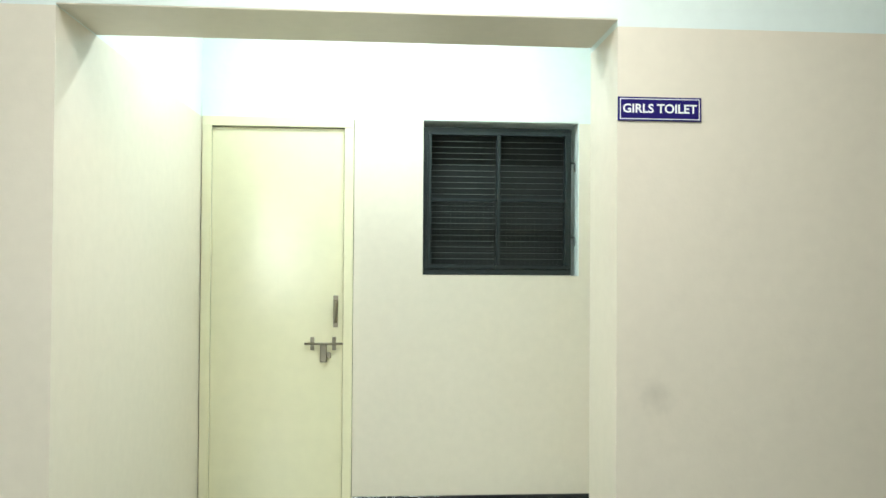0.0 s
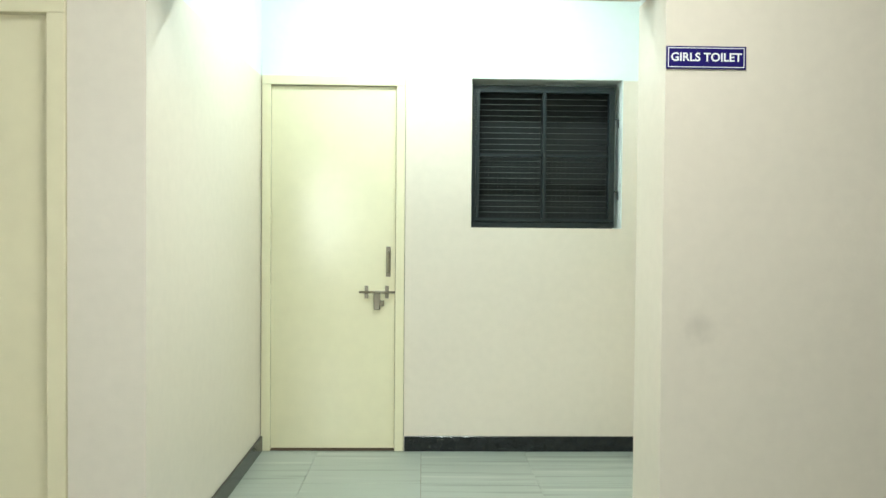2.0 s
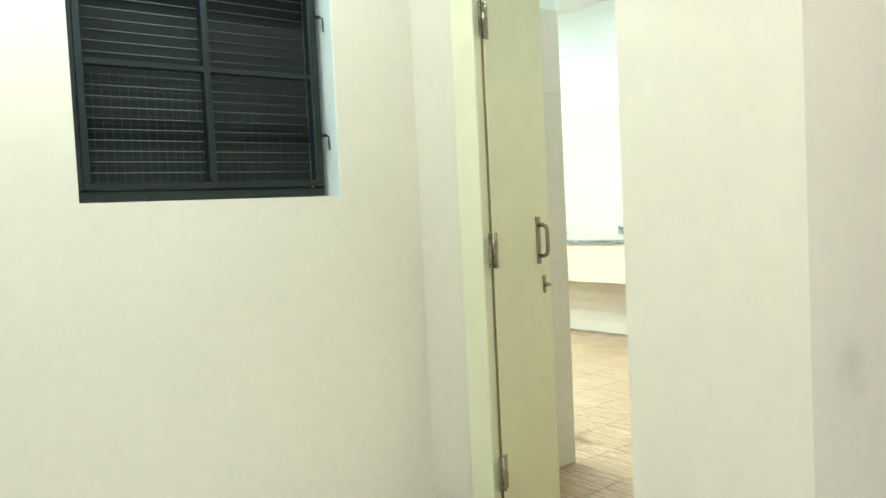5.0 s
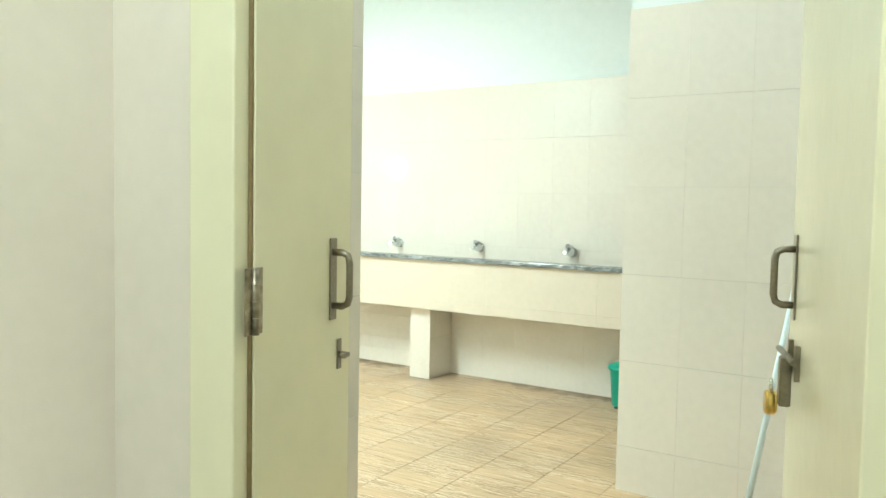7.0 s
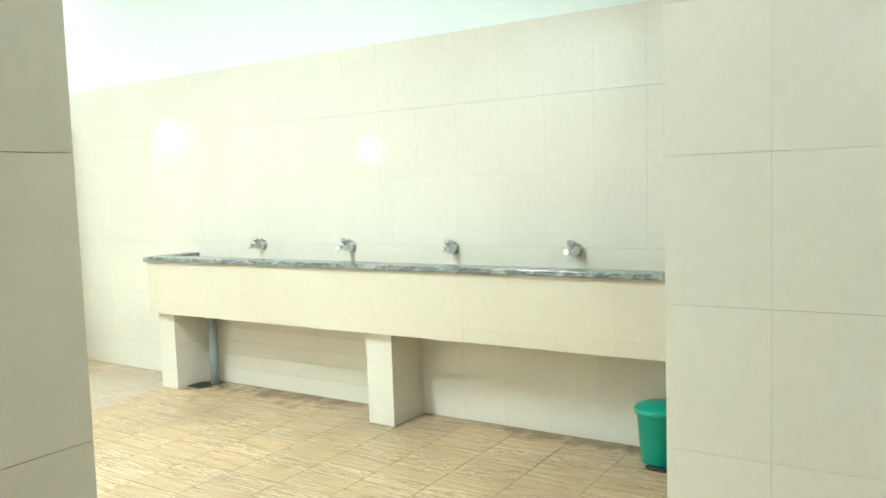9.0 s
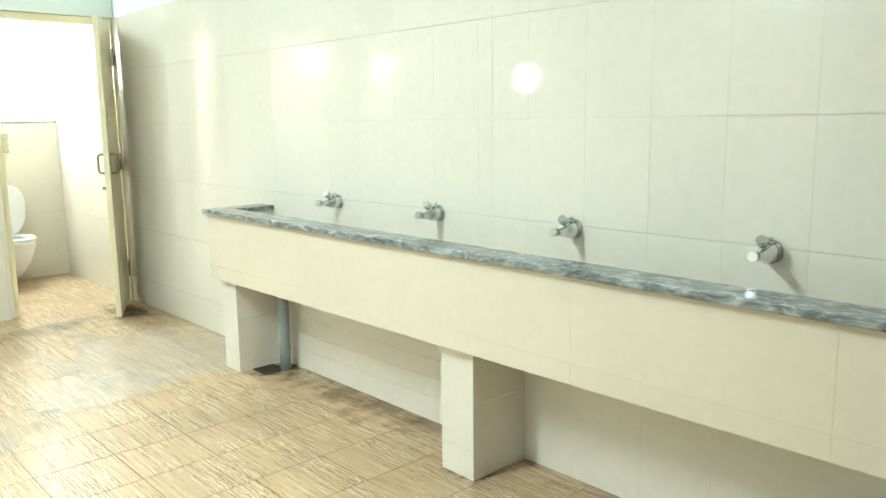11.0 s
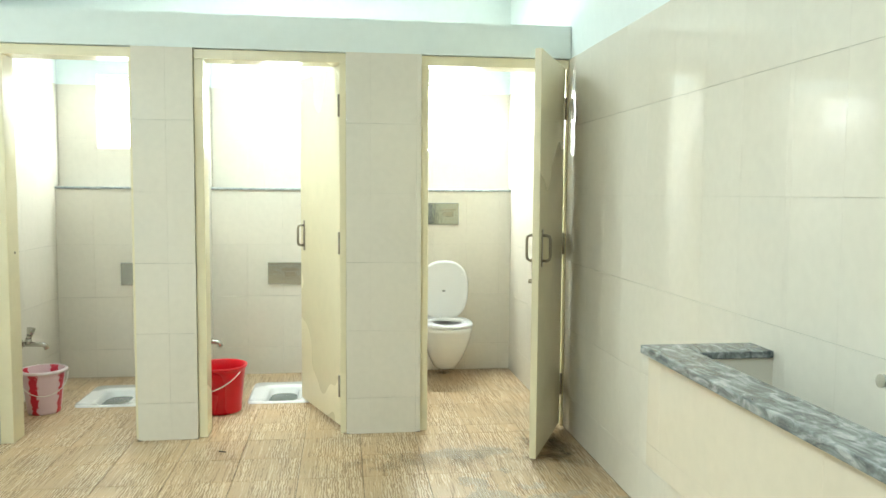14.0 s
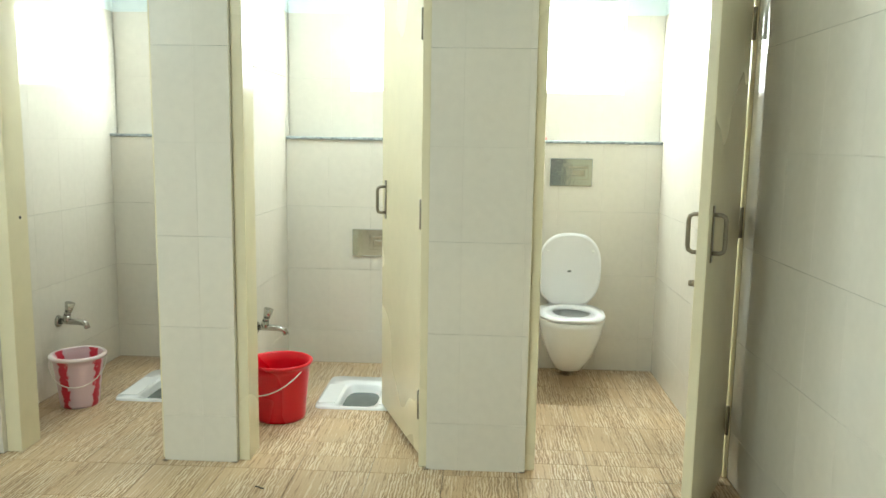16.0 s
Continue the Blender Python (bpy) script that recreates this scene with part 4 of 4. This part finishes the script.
sp.matrix_basis = pose(5.515, YX + 0.028, 1.358, 0, 0, 8)

# mop leaning on the screen wall
mop = thing("mop", pose(4.4, -0.82, 0.0), "pale blue mop pole with a green grip against tiles", "mop")
tip = Vector((PX - 0.012 - 4.4, -1.0 + 0.82, 1.31))
bm = bmesh.new()
cyl(bm, tip * 0.03, tip * 0.915, 0.0115, 14)
part("pole", bm, POLE, mop)
bm = bmesh.new()
cyl(bm, tip * 0.915, tip * 0.99, 0.0135, 14, 0.0125)
cyl(bm, tip * 0.99, tip, 0.0125, 14, 0.008)
part("grip", bm, MINT, mop, "mint green plastic grip")
bm = bmesh.new()
for k in range(46):
    a, rr = random.random() * 6.283, 0.02 + 0.09 * random.random()
    tube(bm, [tip * 0.06, Vector((0.5 * rr * math.cos(a), 0.5 * rr * math.sin(a), 0.045)), Vector((rr * math.cos(a), rr * math.sin(a), 0.006))], 0.005, 5)
part("strands", bm, WHITEWIRE, mop, "off-white cotton mop strands")


# ---- sanitary ware ----
def oval(cx, cy, z, rx, ry, n=36, square=2.3):
    out = []
    for i in range(n):
        a = 2 * math.pi * i / n
        c, s = math.cos(a), math.sin(a)
        out.append((cx + rx * math.copysign(abs(c) ** (2 / square), c), cy + ry * math.copysign(abs(s) ** (2 / square), s), z))
    return out


def wall_toilet(x, y):
    """Wall-hung pan against the boxing at y, opening towards -y, lid raised."""
    t = thing("wall_hung_toilet", pose(x, y, 0), "white wall-hung toilet with its seat down and lid up", "toilet")
    bm = bmesh.new()
    rings = []
    for z, rx, front, back in ((0.055, 0.06, -0.24, -0.005), (0.08, 0.085, -0.31, -0.003), (0.14, 0.115, -0.38, -0.002), (0.22, 0.145, -0.435, -0.001), (0.30, 0.168, -0.475, 0), (0.36, 0.178, -0.495, 0), (0.385, 0.18, -0.5, 0)):
        rings.append(oval(0, (front + back) / 2, z, rx, (back - front) / 2, 40, 2.5))
    rings.append(oval(0, -0.25, 0.39, 0.172, 0.24, 40, 2.5))
    rings.append(oval(0, -0.27, 0.386, 0.125, 0.18, 40, 2.2))
    rings.append(oval(0, -0.27, 0.30, 0.11, 0.16, 40, 2.2))
    rings.append(oval(0, -0.25, 0.2, 0.06, 0.09, 40, 2.0))
    loft(bm, rings)
    part("bowl", bm, PORCELAIN, t)
    bm = bmesh.new()
    outer0, outer1 = oval(0, -0.265, 0.394, 0.184, 0.232, 40, 2.5), oval(0, -0.265, 0.412, 0.18, 0.228, 40, 2.5)
    in1, in0 = oval(0, -0.275, 0.412, 0.105, 0.14, 40, 2.1), oval(0, -0.275, 0.394, 0.11, 0.145, 40, 2.1)
    loft(bm, [in0, outer0, outer1, in1, in0], False, False)
    part("seat", bm, SEATPLASTIC, t)
    bm = bmesh.new()
    tilt = Matrix.Translation((0, -0.055, 0.415)) @ Matrix.Rotation(radians(-82), 4, "X")
    ring = [oval(0, -0.2, zz, rx, ry, 40, 2.5) for zz, rx, ry in ((-0.012, 0.17, 0.212), (-0.004, 0.183, 0.226), (0.004, 0.183, 0.226), (0.008, 0.172, 0.214))]
    loft(bm, [[tilt @ Vector(p) for p in rr] for rr in ring])
    lid = part("lid", bm, SEATPLASTIC, t, "raised white lid")
    for px, pz in ((-0.13, -0.32), (0.13, -0.32), (0.0, -0.2)):
        bm = bmesh.new()
        p = tilt @ Vector((px, pz, -0.012))
        box(bm, p.x - (0.007 if px else 0.011), p.x + (0.007 if px else 0.011), p.y - 0.005, p.y + 0.003, p.z - 0.005, p.z + 0.005, 0.002)
        part("buffer", bm, WIRE if px == 0 else PORCELAIN, lid)
    for px in (-0.09, 0.09):
        bm = bmesh.new()
        cyl(bm, (px - 0.02, -0.05, 0.42), (px + 0.02, -0.05, 0.42), 0.013, 12)
        part("hinge", bm, SEATPLASTIC, t)
    return t


wall_toilet(5.69, YX - 0.002)


def flush_plate(x, z):
    t = thing("flush_plate", pose(x, YX - 0.002, z), "shiny steel flush plate with two buttons", "flush plate", "cubicle flush plates")
    part("plate", box(bmesh.new(), -0.122, 0.122, -0.01, 0.0, 0, 0.16, 0.003, 2), MIRRORPLATE, t)
    for x0, x1, z0, z1 in ((-0.02, 0.1, 0.04, 0.125), (0.0, 0.082, 0.055, 0.1)):
        bm = bmesh.new()
        for b in ((x0, x1, z0, z0 + 0.002), (x0, x1, z1 - 0.002, z1), (x0, x0 + 0.002, z0 + 0.002, z1 - 0.002), (x1 - 0.002, x1, z0 + 0.002, z1 - 0.002)):
            box(bm, b[0], b[1], -0.0125, -0.01, b[2], b[3])
        part("button_groove", bm, DULLCHROME, t)
    part("button", box(bmesh.new(), -0.015, 0.095, -0.0135, -0.01, 0.103, 0.119, 0.0012), DULLCHROME, t)
    part("button", box(bmesh.new(), 0.005, 0.077, -0.014, -0.01, 0.06, 0.095, 0.0015), DULLCHROME, t)


flush_plate(5.688, 1.096)
flush_plate(4.535, 0.66)
flush_plate(3.515, 0.66)


def squat_pan(x, y):
    """Pan let into the floor: a flat slab with a trapped basin; dark water stands in for depth."""
    t = thing("squat_pan", pose(x, y, 0), "white porcelain squat pan set in the floor", "squat toilet", "squat pans")
    bm = bmesh.new()
    n = 48
    rings = [oval(0, 0, 0.0006, 0.213, 0.258, n, 12), oval(0, 0, 0.012, 0.21, 0.255, n, 12), oval(0, -0.055, 0.012, 0.103, 0.182, n, 5), oval(0, -0.055, 0.004, 0.097, 0.176, n, 5)]
    rings += [oval(0, -0.06, -0.02, 0.092, 0.168, n, 4), oval(0, -0.065, -0.05, 0.085, 0.15, n, 3.2)]
    loft(bm, rings, False, True)
    part("pan", bm, PORCELAIN, t)
    # water colour is darkened to paint in the shaded hollow
    bm = bmesh.new()
    loft(bm, [oval(0, -0.07, -0.026, 0.089, 0.158, 24, 3.4), oval(0, -0.07, -0.024, 0.089, 0.158, 24, 3.4)])
    part("water", bm, WATER, t, "grey water darkened for the shaded depth of the basin")
    for k in (-1, 1):
        bm = bmesh.new()
        box(bm, k * 0.155 - 0.045, k * 0.155 + 0.045, -0.2, 0.1, 0.0115, 0.016, 0.002)
        part("foot_rest", bm, PORCELAIN, t)


for px, py in PANS:
    squat_pan(px, py)


def long_tap(x, y, z):
    t = thing("bib_tap", pose(x, y, z), "long dull chrome bib tap on the cubicle side wall", "tap", "cubicle bib taps")
    part("flange", cyl(bmesh.new(), (0, 0, 0), (0.014, 0, 0), 0.033, 24, 0.027), DULLCHROME, t)
    bm = bmesh.new()
    tube(bm, [(0.008, 0, 0), (0.05, 0, 0), (0.1, 0, -0.001), (0.135, 0, -0.004), (0.15, 0, -0.012), (0.158, 0, -0.034)], 0.0155, 14)
    cyl(bm, (0.05, 0, 0), (0.05, 0, 0.034), 0.02, 18)
    part("body", bm, DULLCHROME, t)
    bm = bmesh.new()
    cyl(bm, (0.05, 0, 0.034), (0.06, 0, 0.058), 0.017, 16)
    cyl(bm, (0.058, 0, 0.052), (0.07, 0, 0.1), 0.017, 16, 0.026)
    part("lever", bm, DULLCHROME, t)


long_tap(SIDES[0], 6.36, 0.375)
long_tap(SIDES[1], 6.36, 0.372)


def bucket(x, y, r0, r1, h, mat, label, turn=0):
    t = thing("bucket", pose(x, y, 0, 0, 0, turn), label, "bucket")
    prof = [(0.0, 0.004), (r0 - 0.01, 0.004), (r0, 0.0), (r0 + 0.003, 0.012)]
    prof += [(r0 + (r1 - r0) * k / 6, h * k / 6) for k in range(1, 6)] + [(r1, h - 0.02), (r1 + 0.008, h - 0.018), (r1 + 0.012, h - 0.004), (r1 + 0.006, h), (r1 - 0.003, h - 0.004)]
    prof += [(r1 - 0.004 + (r0 - r1) * k / 6, h - h * k / 6) for k in range(1, 6)] + [(r0 - 0.006, 0.012), (0.0, 0.01)]
    bm = bmesh.new()
    lathe(bm, prof, 40)
    part("pail", bm, mat, t)
    bm = bmesh.new()
    pts = []
    for k in range(13):
        a = math.pi * k / 12
        pts.append((-(r1 + 0.012) * math.cos(a), -(r1 + 0.012) * math.sin(a) * 0.98 - 0.004, h - 0.03 - 0.11 * math.sin(a)))
    tube(bm, pts, 0.0028, 8)
    part("handle", bm, WHITEWIRE, t, "thin wire handle hanging down")
    return t


bucket(4.215, 6.09, 0.12, 0.148, 0.285, RED, "bright red plastic bucket under the tap", turn=-35)
pail = bucket(3.168, 6.17, 0.09, 0.121, 0.262, MARBLED, "whitish pink bucket marbled with red stripes", turn=20)
bm = bmesh.new()
lathe(bm, [(0.1255, 0.246), (0.1345, 0.247), (0.1358, 0.258), (0.129, 0.2645), (0.1165, 0.2615)], 40)
part("rim", bm, PINKRIM, pail, "pale pink rolled rim")

bm = bmesh.new()
tube(bm, [(-0.02, 0, 0.003), (-0.006, 0.002, 0.004), (0.008, -0.001, 0.003), (0.02, 0.003, 0.003)], 0.0028, 6)
tw = tagged(finish("twig", bm, GRATE), "small dark twig lying on the floor tiles", "twig")
tw.matrix_basis = pose(4.34, 5.3, 0, 0, 0, -25)

# grime, brown marks and water lying on the floor tiles
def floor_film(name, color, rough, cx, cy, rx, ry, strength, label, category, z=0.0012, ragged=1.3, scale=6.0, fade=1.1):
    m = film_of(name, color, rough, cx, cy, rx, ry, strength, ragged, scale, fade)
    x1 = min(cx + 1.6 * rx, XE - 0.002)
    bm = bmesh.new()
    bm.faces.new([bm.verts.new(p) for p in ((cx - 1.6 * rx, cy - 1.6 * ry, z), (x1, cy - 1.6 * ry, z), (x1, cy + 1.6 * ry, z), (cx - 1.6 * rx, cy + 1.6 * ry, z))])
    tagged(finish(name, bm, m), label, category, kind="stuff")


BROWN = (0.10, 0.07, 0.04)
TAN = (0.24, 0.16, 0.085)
floor_film("floor_mark", BROWN, 0.5, 6.12, 3.26, 0.20, 0.2, 0.62, "dark brown grime round the drain pipe", "grime", ragged=2.2, scale=14)
floor_film("floor_mark", TAN, 0.5, 6.16, 2.5, 0.24, 0.9, 0.5, "brown grime along the tiles under the trough", "grime", 0.0018, 2.4, 9)
floor_film("floor_mark", TAN, 0.5, 6.17, 0.6, 0.18, 1.0, 0.45, "brown grime along the tiles under the trough", "grime", 0.0018, 2.4, 9)
floor_film("floor_mark", BROWN, 0.5, 5.95, 1.68, 0.07, 0.13, 0.5, "brown grime round the foot of the pier", "grime", 0.0024, 2.0, 16)
floor_film("floor_mark", TAN, 0.5, 6.02, 5.2, 0.22, 0.42, 0.6, "brown patch behind the open cubicle door", "grime", ragged=2.0, scale=9)
floor_film("floor_mark", BROWN, 0.5, 5.68, 6.93, 0.09, 0.06, 0.6, "dark brown mark under the toilet bowl", "grime", ragged=1.8, scale=18)
floor_film("floor_mark", TAN, 0.5, 5.35, 5.05, 0.5, 0.16, 0.26, "brown damp marks on the floor tiles", "grime", 0.0018, 2.6, 10)
floor_film("floor_mark", TAN, 0.5, 3.4, 0.35, 0.3, 0.2, 0.5, "brown grime round the foot of the short wall", "grime", 0.0018, 2.4, 10)
# pale colour paints in the light reflected off the wet tiles
WETSHEEN = (0.78, 0.76, 0.70)
floor_film("water_puddle", WETSHEEN, 0.12, 5.72, 4.05, 0.5, 0.66, 0.27, "thin film of water on the floor tiles with painted-in sheen", "water", 0.0030, 2.6, 5.5, 0.14)
floor_film("water_puddle", WETSHEEN, 0.12, 5.28, 3.62, 0.34, 0.26, 0.3, "thin film of water on the floor tiles with painted-in sheen", "water", 0.0034, 2.2, 6.5, 0.12)
floor_film("water_puddle", WETSHEEN, 0.12, 4.62, 3.38, 0.4, 0.26, 0.27, "thin film of water on the floor tiles with painted-in sheen", "water", 0.0034, 2.2, 6.5, 0.12)
floor_film("water_puddle", WETSHEEN, 0.12, 5.6, 5.15, 0.28, 0.1, 0.25, "thin film of water on the floor tiles with painted-in sheen", "water", 0.0034, 2.0, 8.0, 0.4)
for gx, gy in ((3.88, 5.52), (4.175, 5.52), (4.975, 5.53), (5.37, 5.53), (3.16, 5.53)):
    floor_film("floor_mark", BROWN, 0.6, gx, gy, 0.025, 0.025, 0.75, "dark grime at the foot of the pier", "grime", 0.0042, 1.6, 40)
floor_film("floor_mark", BROWN, 0.45, 6.09, 5.2, 0.06, 0.2, 0.4, "dark brown patch behind the open cubicle door", "grime", 0.0024, 2.0, 9)

# ---- tiles: joints recessed, each tile a piece ----
CACHE = {}
ROWS = [0.0, 0.2, 0.575, 0.95, 1.325, 1.7, TOP]


def tile_mesh(w, h, t, mat, flat):
    key = (round(w, 3), round(h, 3), mat.name, flat)
    if key not in CACHE:
        bm = bmesh.new()
        a, b = w / 2, h / 2
        c = 0.0004
        lo = [bm.verts.new(p) for p in ((-a, -b, 0), (a, -b, 0), (a, b, 0), (-a, b, 0))]
        mid = [bm.verts.new(p) for p in ((-a, -b, t - c), (a, -b, t - c), (a, b, t - c), (-a, b, t - c))]
        hi = [bm.verts.new(p) for p in ((-a + c, -b + c, t), (a - c, -b + c, t), (a - c, b - c, t), (-a + c, b - c, t))]
        for r0, r1 in ((lo, mid), (mid, hi)):
            for i in range(4):
                bm.faces.new((r0[i], r0[(i + 1) % 4], r1[(i + 1) % 4], r1[i]))
        bm.faces.new(hi)
        me = bpy.data.meshes.new("tile")
        bm.to_mesh(me)
        bm.free()
        me.materials.append(mat)
        CACHE[key] = me
    return CACHE[key]


def cuts(a, b, start, step):
    k = math.floor((a - start) / step) + 1
    out = [a]
    while start + k * step < b - 1e-4:
        if start + k * step - out[-1] > 0.012:
            out.append(start + k * step)
        k += 1
    if b - out[-1] < 0.012 and len(out) > 1:
        out.pop()
    return out + [b]


def tile_panel(parent, face, at, u0, u1, v0, v1, mat=None, start=0.0, step=0.25, rows=None, gap=0.0009):
    """Tiles on an upright face that looks to +x, -x, +y or -y at the given plane, u along the wall, v up."""
    turn = {"-x": (90, 0, -90), "+x": (90, 0, 90), "-y": (90, 0, 0), "+y": (90, 0, 180)}[face]
    rows = rows or ROWS
    gap_u = min(gap, 0.0003)
    vs = [v0] + [r for r in rows if v0 + 0.012 < r < v1 - 0.012] + [v1]
    us = cuts(u0, u1, start, step)
    inset = 0.008 if face[0] == "-" else -0.008
    for a, b in zip(us, us[1:]):
        for c, d in zip(vs, vs[1:]):
            ob = new("tile", tile_mesh(b - a - gap_u, d - c - gap, 0.008, mat or TILE, face))
            u, v = (a + b) / 2, (c + d) / 2
            loc = (at + inset, u, v) if face[1] == "x" else (u, at + inset, v)
            ob.parent = parent
            ob.matrix_basis = pose(*loc, *turn)


tile_panel(wall_e, "-x", XE, YS, 1.767, 0, TOP, start=0.045, step=0.257, rows=[0.575, 0.95, 1.325, 1.7])
tile_panel(wall_e, "-x", XE, 1.767, 3.36, 0, TOP, start=0.045, step=0.257, rows=[0.11, 0.2, 0.29, 0.38, 0.575, 0.95, 1.325, 1.7])
tile_panel(wall_e, "-x", XE, 3.36, YB, 0, TOP, start=0.045, step=0.257)
tile_panel(wall_p, "-x", PX, YS, PY, 0, TOP, start=PY, step=0.254)
tile_panel(wall_p, "+y", PY, PX, PX + 0.148, 0, TOP, start=PX, step=0.5)
tile_panel(wall_p, "+x", PX + 0.148, YS, PY, 0, TOP)
tile_panel(wall_stub, "-y", 0.09, XW, 3.27, 0, TOP, start=3.27)
tile_panel(wall_stub, "+x", 3.27, 0.09, 0.248, 0, TOP, start=0.09)
tile_panel(wall_stub, "+y", 0.248, XW, 3.27, 0, TOP, start=3.27)
for a, b, c, d in ((0.25, WY0, 0, TOP), (WY1, YB, 0, TOP), (WY0, WY1, 0, WV0), (WY0, WY1, WV1, TOP)):
    tile_panel(wall_w, "+x", XW, a, b, c, d)
for a, b in fw:
    tile_panel(wall_f, "-y", YF, a, b, 0, TOP, start=b - 0.14 if b < 4.5 else a + 0.13, step=0.25)
    if a > 3:
        tile_panel(wall_f, "-x", a, YF, YF + FT, 0, TOP, start=YF)
    tile_panel(wall_f, "+x", b, YF, YF + FT, 0, TOP, start=YF)
for w, sx in side_walls:
    tile_panel(w, "+x", sx, YF + FT, YX, 0, TOP, start=YF + FT)
    tile_panel(w, "-x", sx - 0.1, YF + FT, YX, 0, TOP, start=YF + FT)
for w, a, b in ledges:
    tile_panel(w, "-y", YX, a, b, 0, 1.341, start=a, step=0.25)
    for wa, wb in WINS:
        if a < wa < b:
            for q in ((a, wa, 1.358, TOP), (wb, b, 1.358, TOP), (wa, wb, 1.358, WB0)):
                tile_panel(wall_b, "-y", YB, *q, start=a)
tile_panel(apron, "-x", AX, TY0, TY1, AB, 0.85, mat=APRON, start=0.346, step=0.775, rows=[], gap=0.0004)
tile_panel(apron, "+y", TY1, AX, XE, AB, 0.85, mat=APRON, start=AX, step=0.25, rows=[])
for w, y0, y1 in piers:
    tile_panel(w, "-x", PF, y0, y1, 0, 0.507, start=y0, step=0.5, rows=[0.115])
    tile_panel(w, "-y", y0, PF, XE, 0, 0.507, start=PF, step=0.25, rows=[0.29])
    tile_panel(w, "+y", y1, PF, XE, 0, 0.507, start=PF, step=0.25, rows=[0.29])


def floor_tiles(parent, x0, x1, y0, y1, sx, sy, ox, oy, mat, name, thick=0.006, gap=0.002):
    xs, ys = cuts(x0, x1, ox, sx), cuts(y0, y1, oy, sy)
    for a, b in zip(xs, xs[1:]):
        for c, d in zip(ys, ys[1:]):
            ob = new(name, tile_mesh(b - a - gap, d - c - gap, thick, mat, "floor"))
            ob.parent = parent
            ob.location = ((a + b) / 2, (c + d) / 2, -thick)


OY = 4.88
ft = bpy.data.objects["floor_toilet"]
fl = bpy.data.objects["floor_lobby"]
floor_tiles(ft, XW, XE, YS, YF + 0.1, 0.3, 0.3, 4.445, OY, FLOORTILE, "floor_tile", gap=0.003)
floor_tiles(ft, 2.372, XW, JR, JL, 0.3, 0.3, 4.445, OY, FLOORTILE, "floor_tile")
for a, b in ((SIDES[0], SIDES[1] - 0.1), (SIDES[1], SIDES[2] - 0.1), (SIDES[2], XE)):
    for q in round_holes(a, b, YF + 0.1, YX):
        floor_tiles(ft, *q, 0.3, 0.3, 4.445, OY, FLOORTILE, "floor_tile", gap=0.0014)
floor_tiles(fl, 0, 2.37, -1.8, 0, 0.58, 0.3, 0.325, -0.27, GREYTILE, "floor_tile", 0.008)
floor_tiles(fl, -3.2, 5.0, -6.6, -1.8, 0.58, 0.3, 0.325, -0.27, GREYTILE, "floor_tile", 0.008)
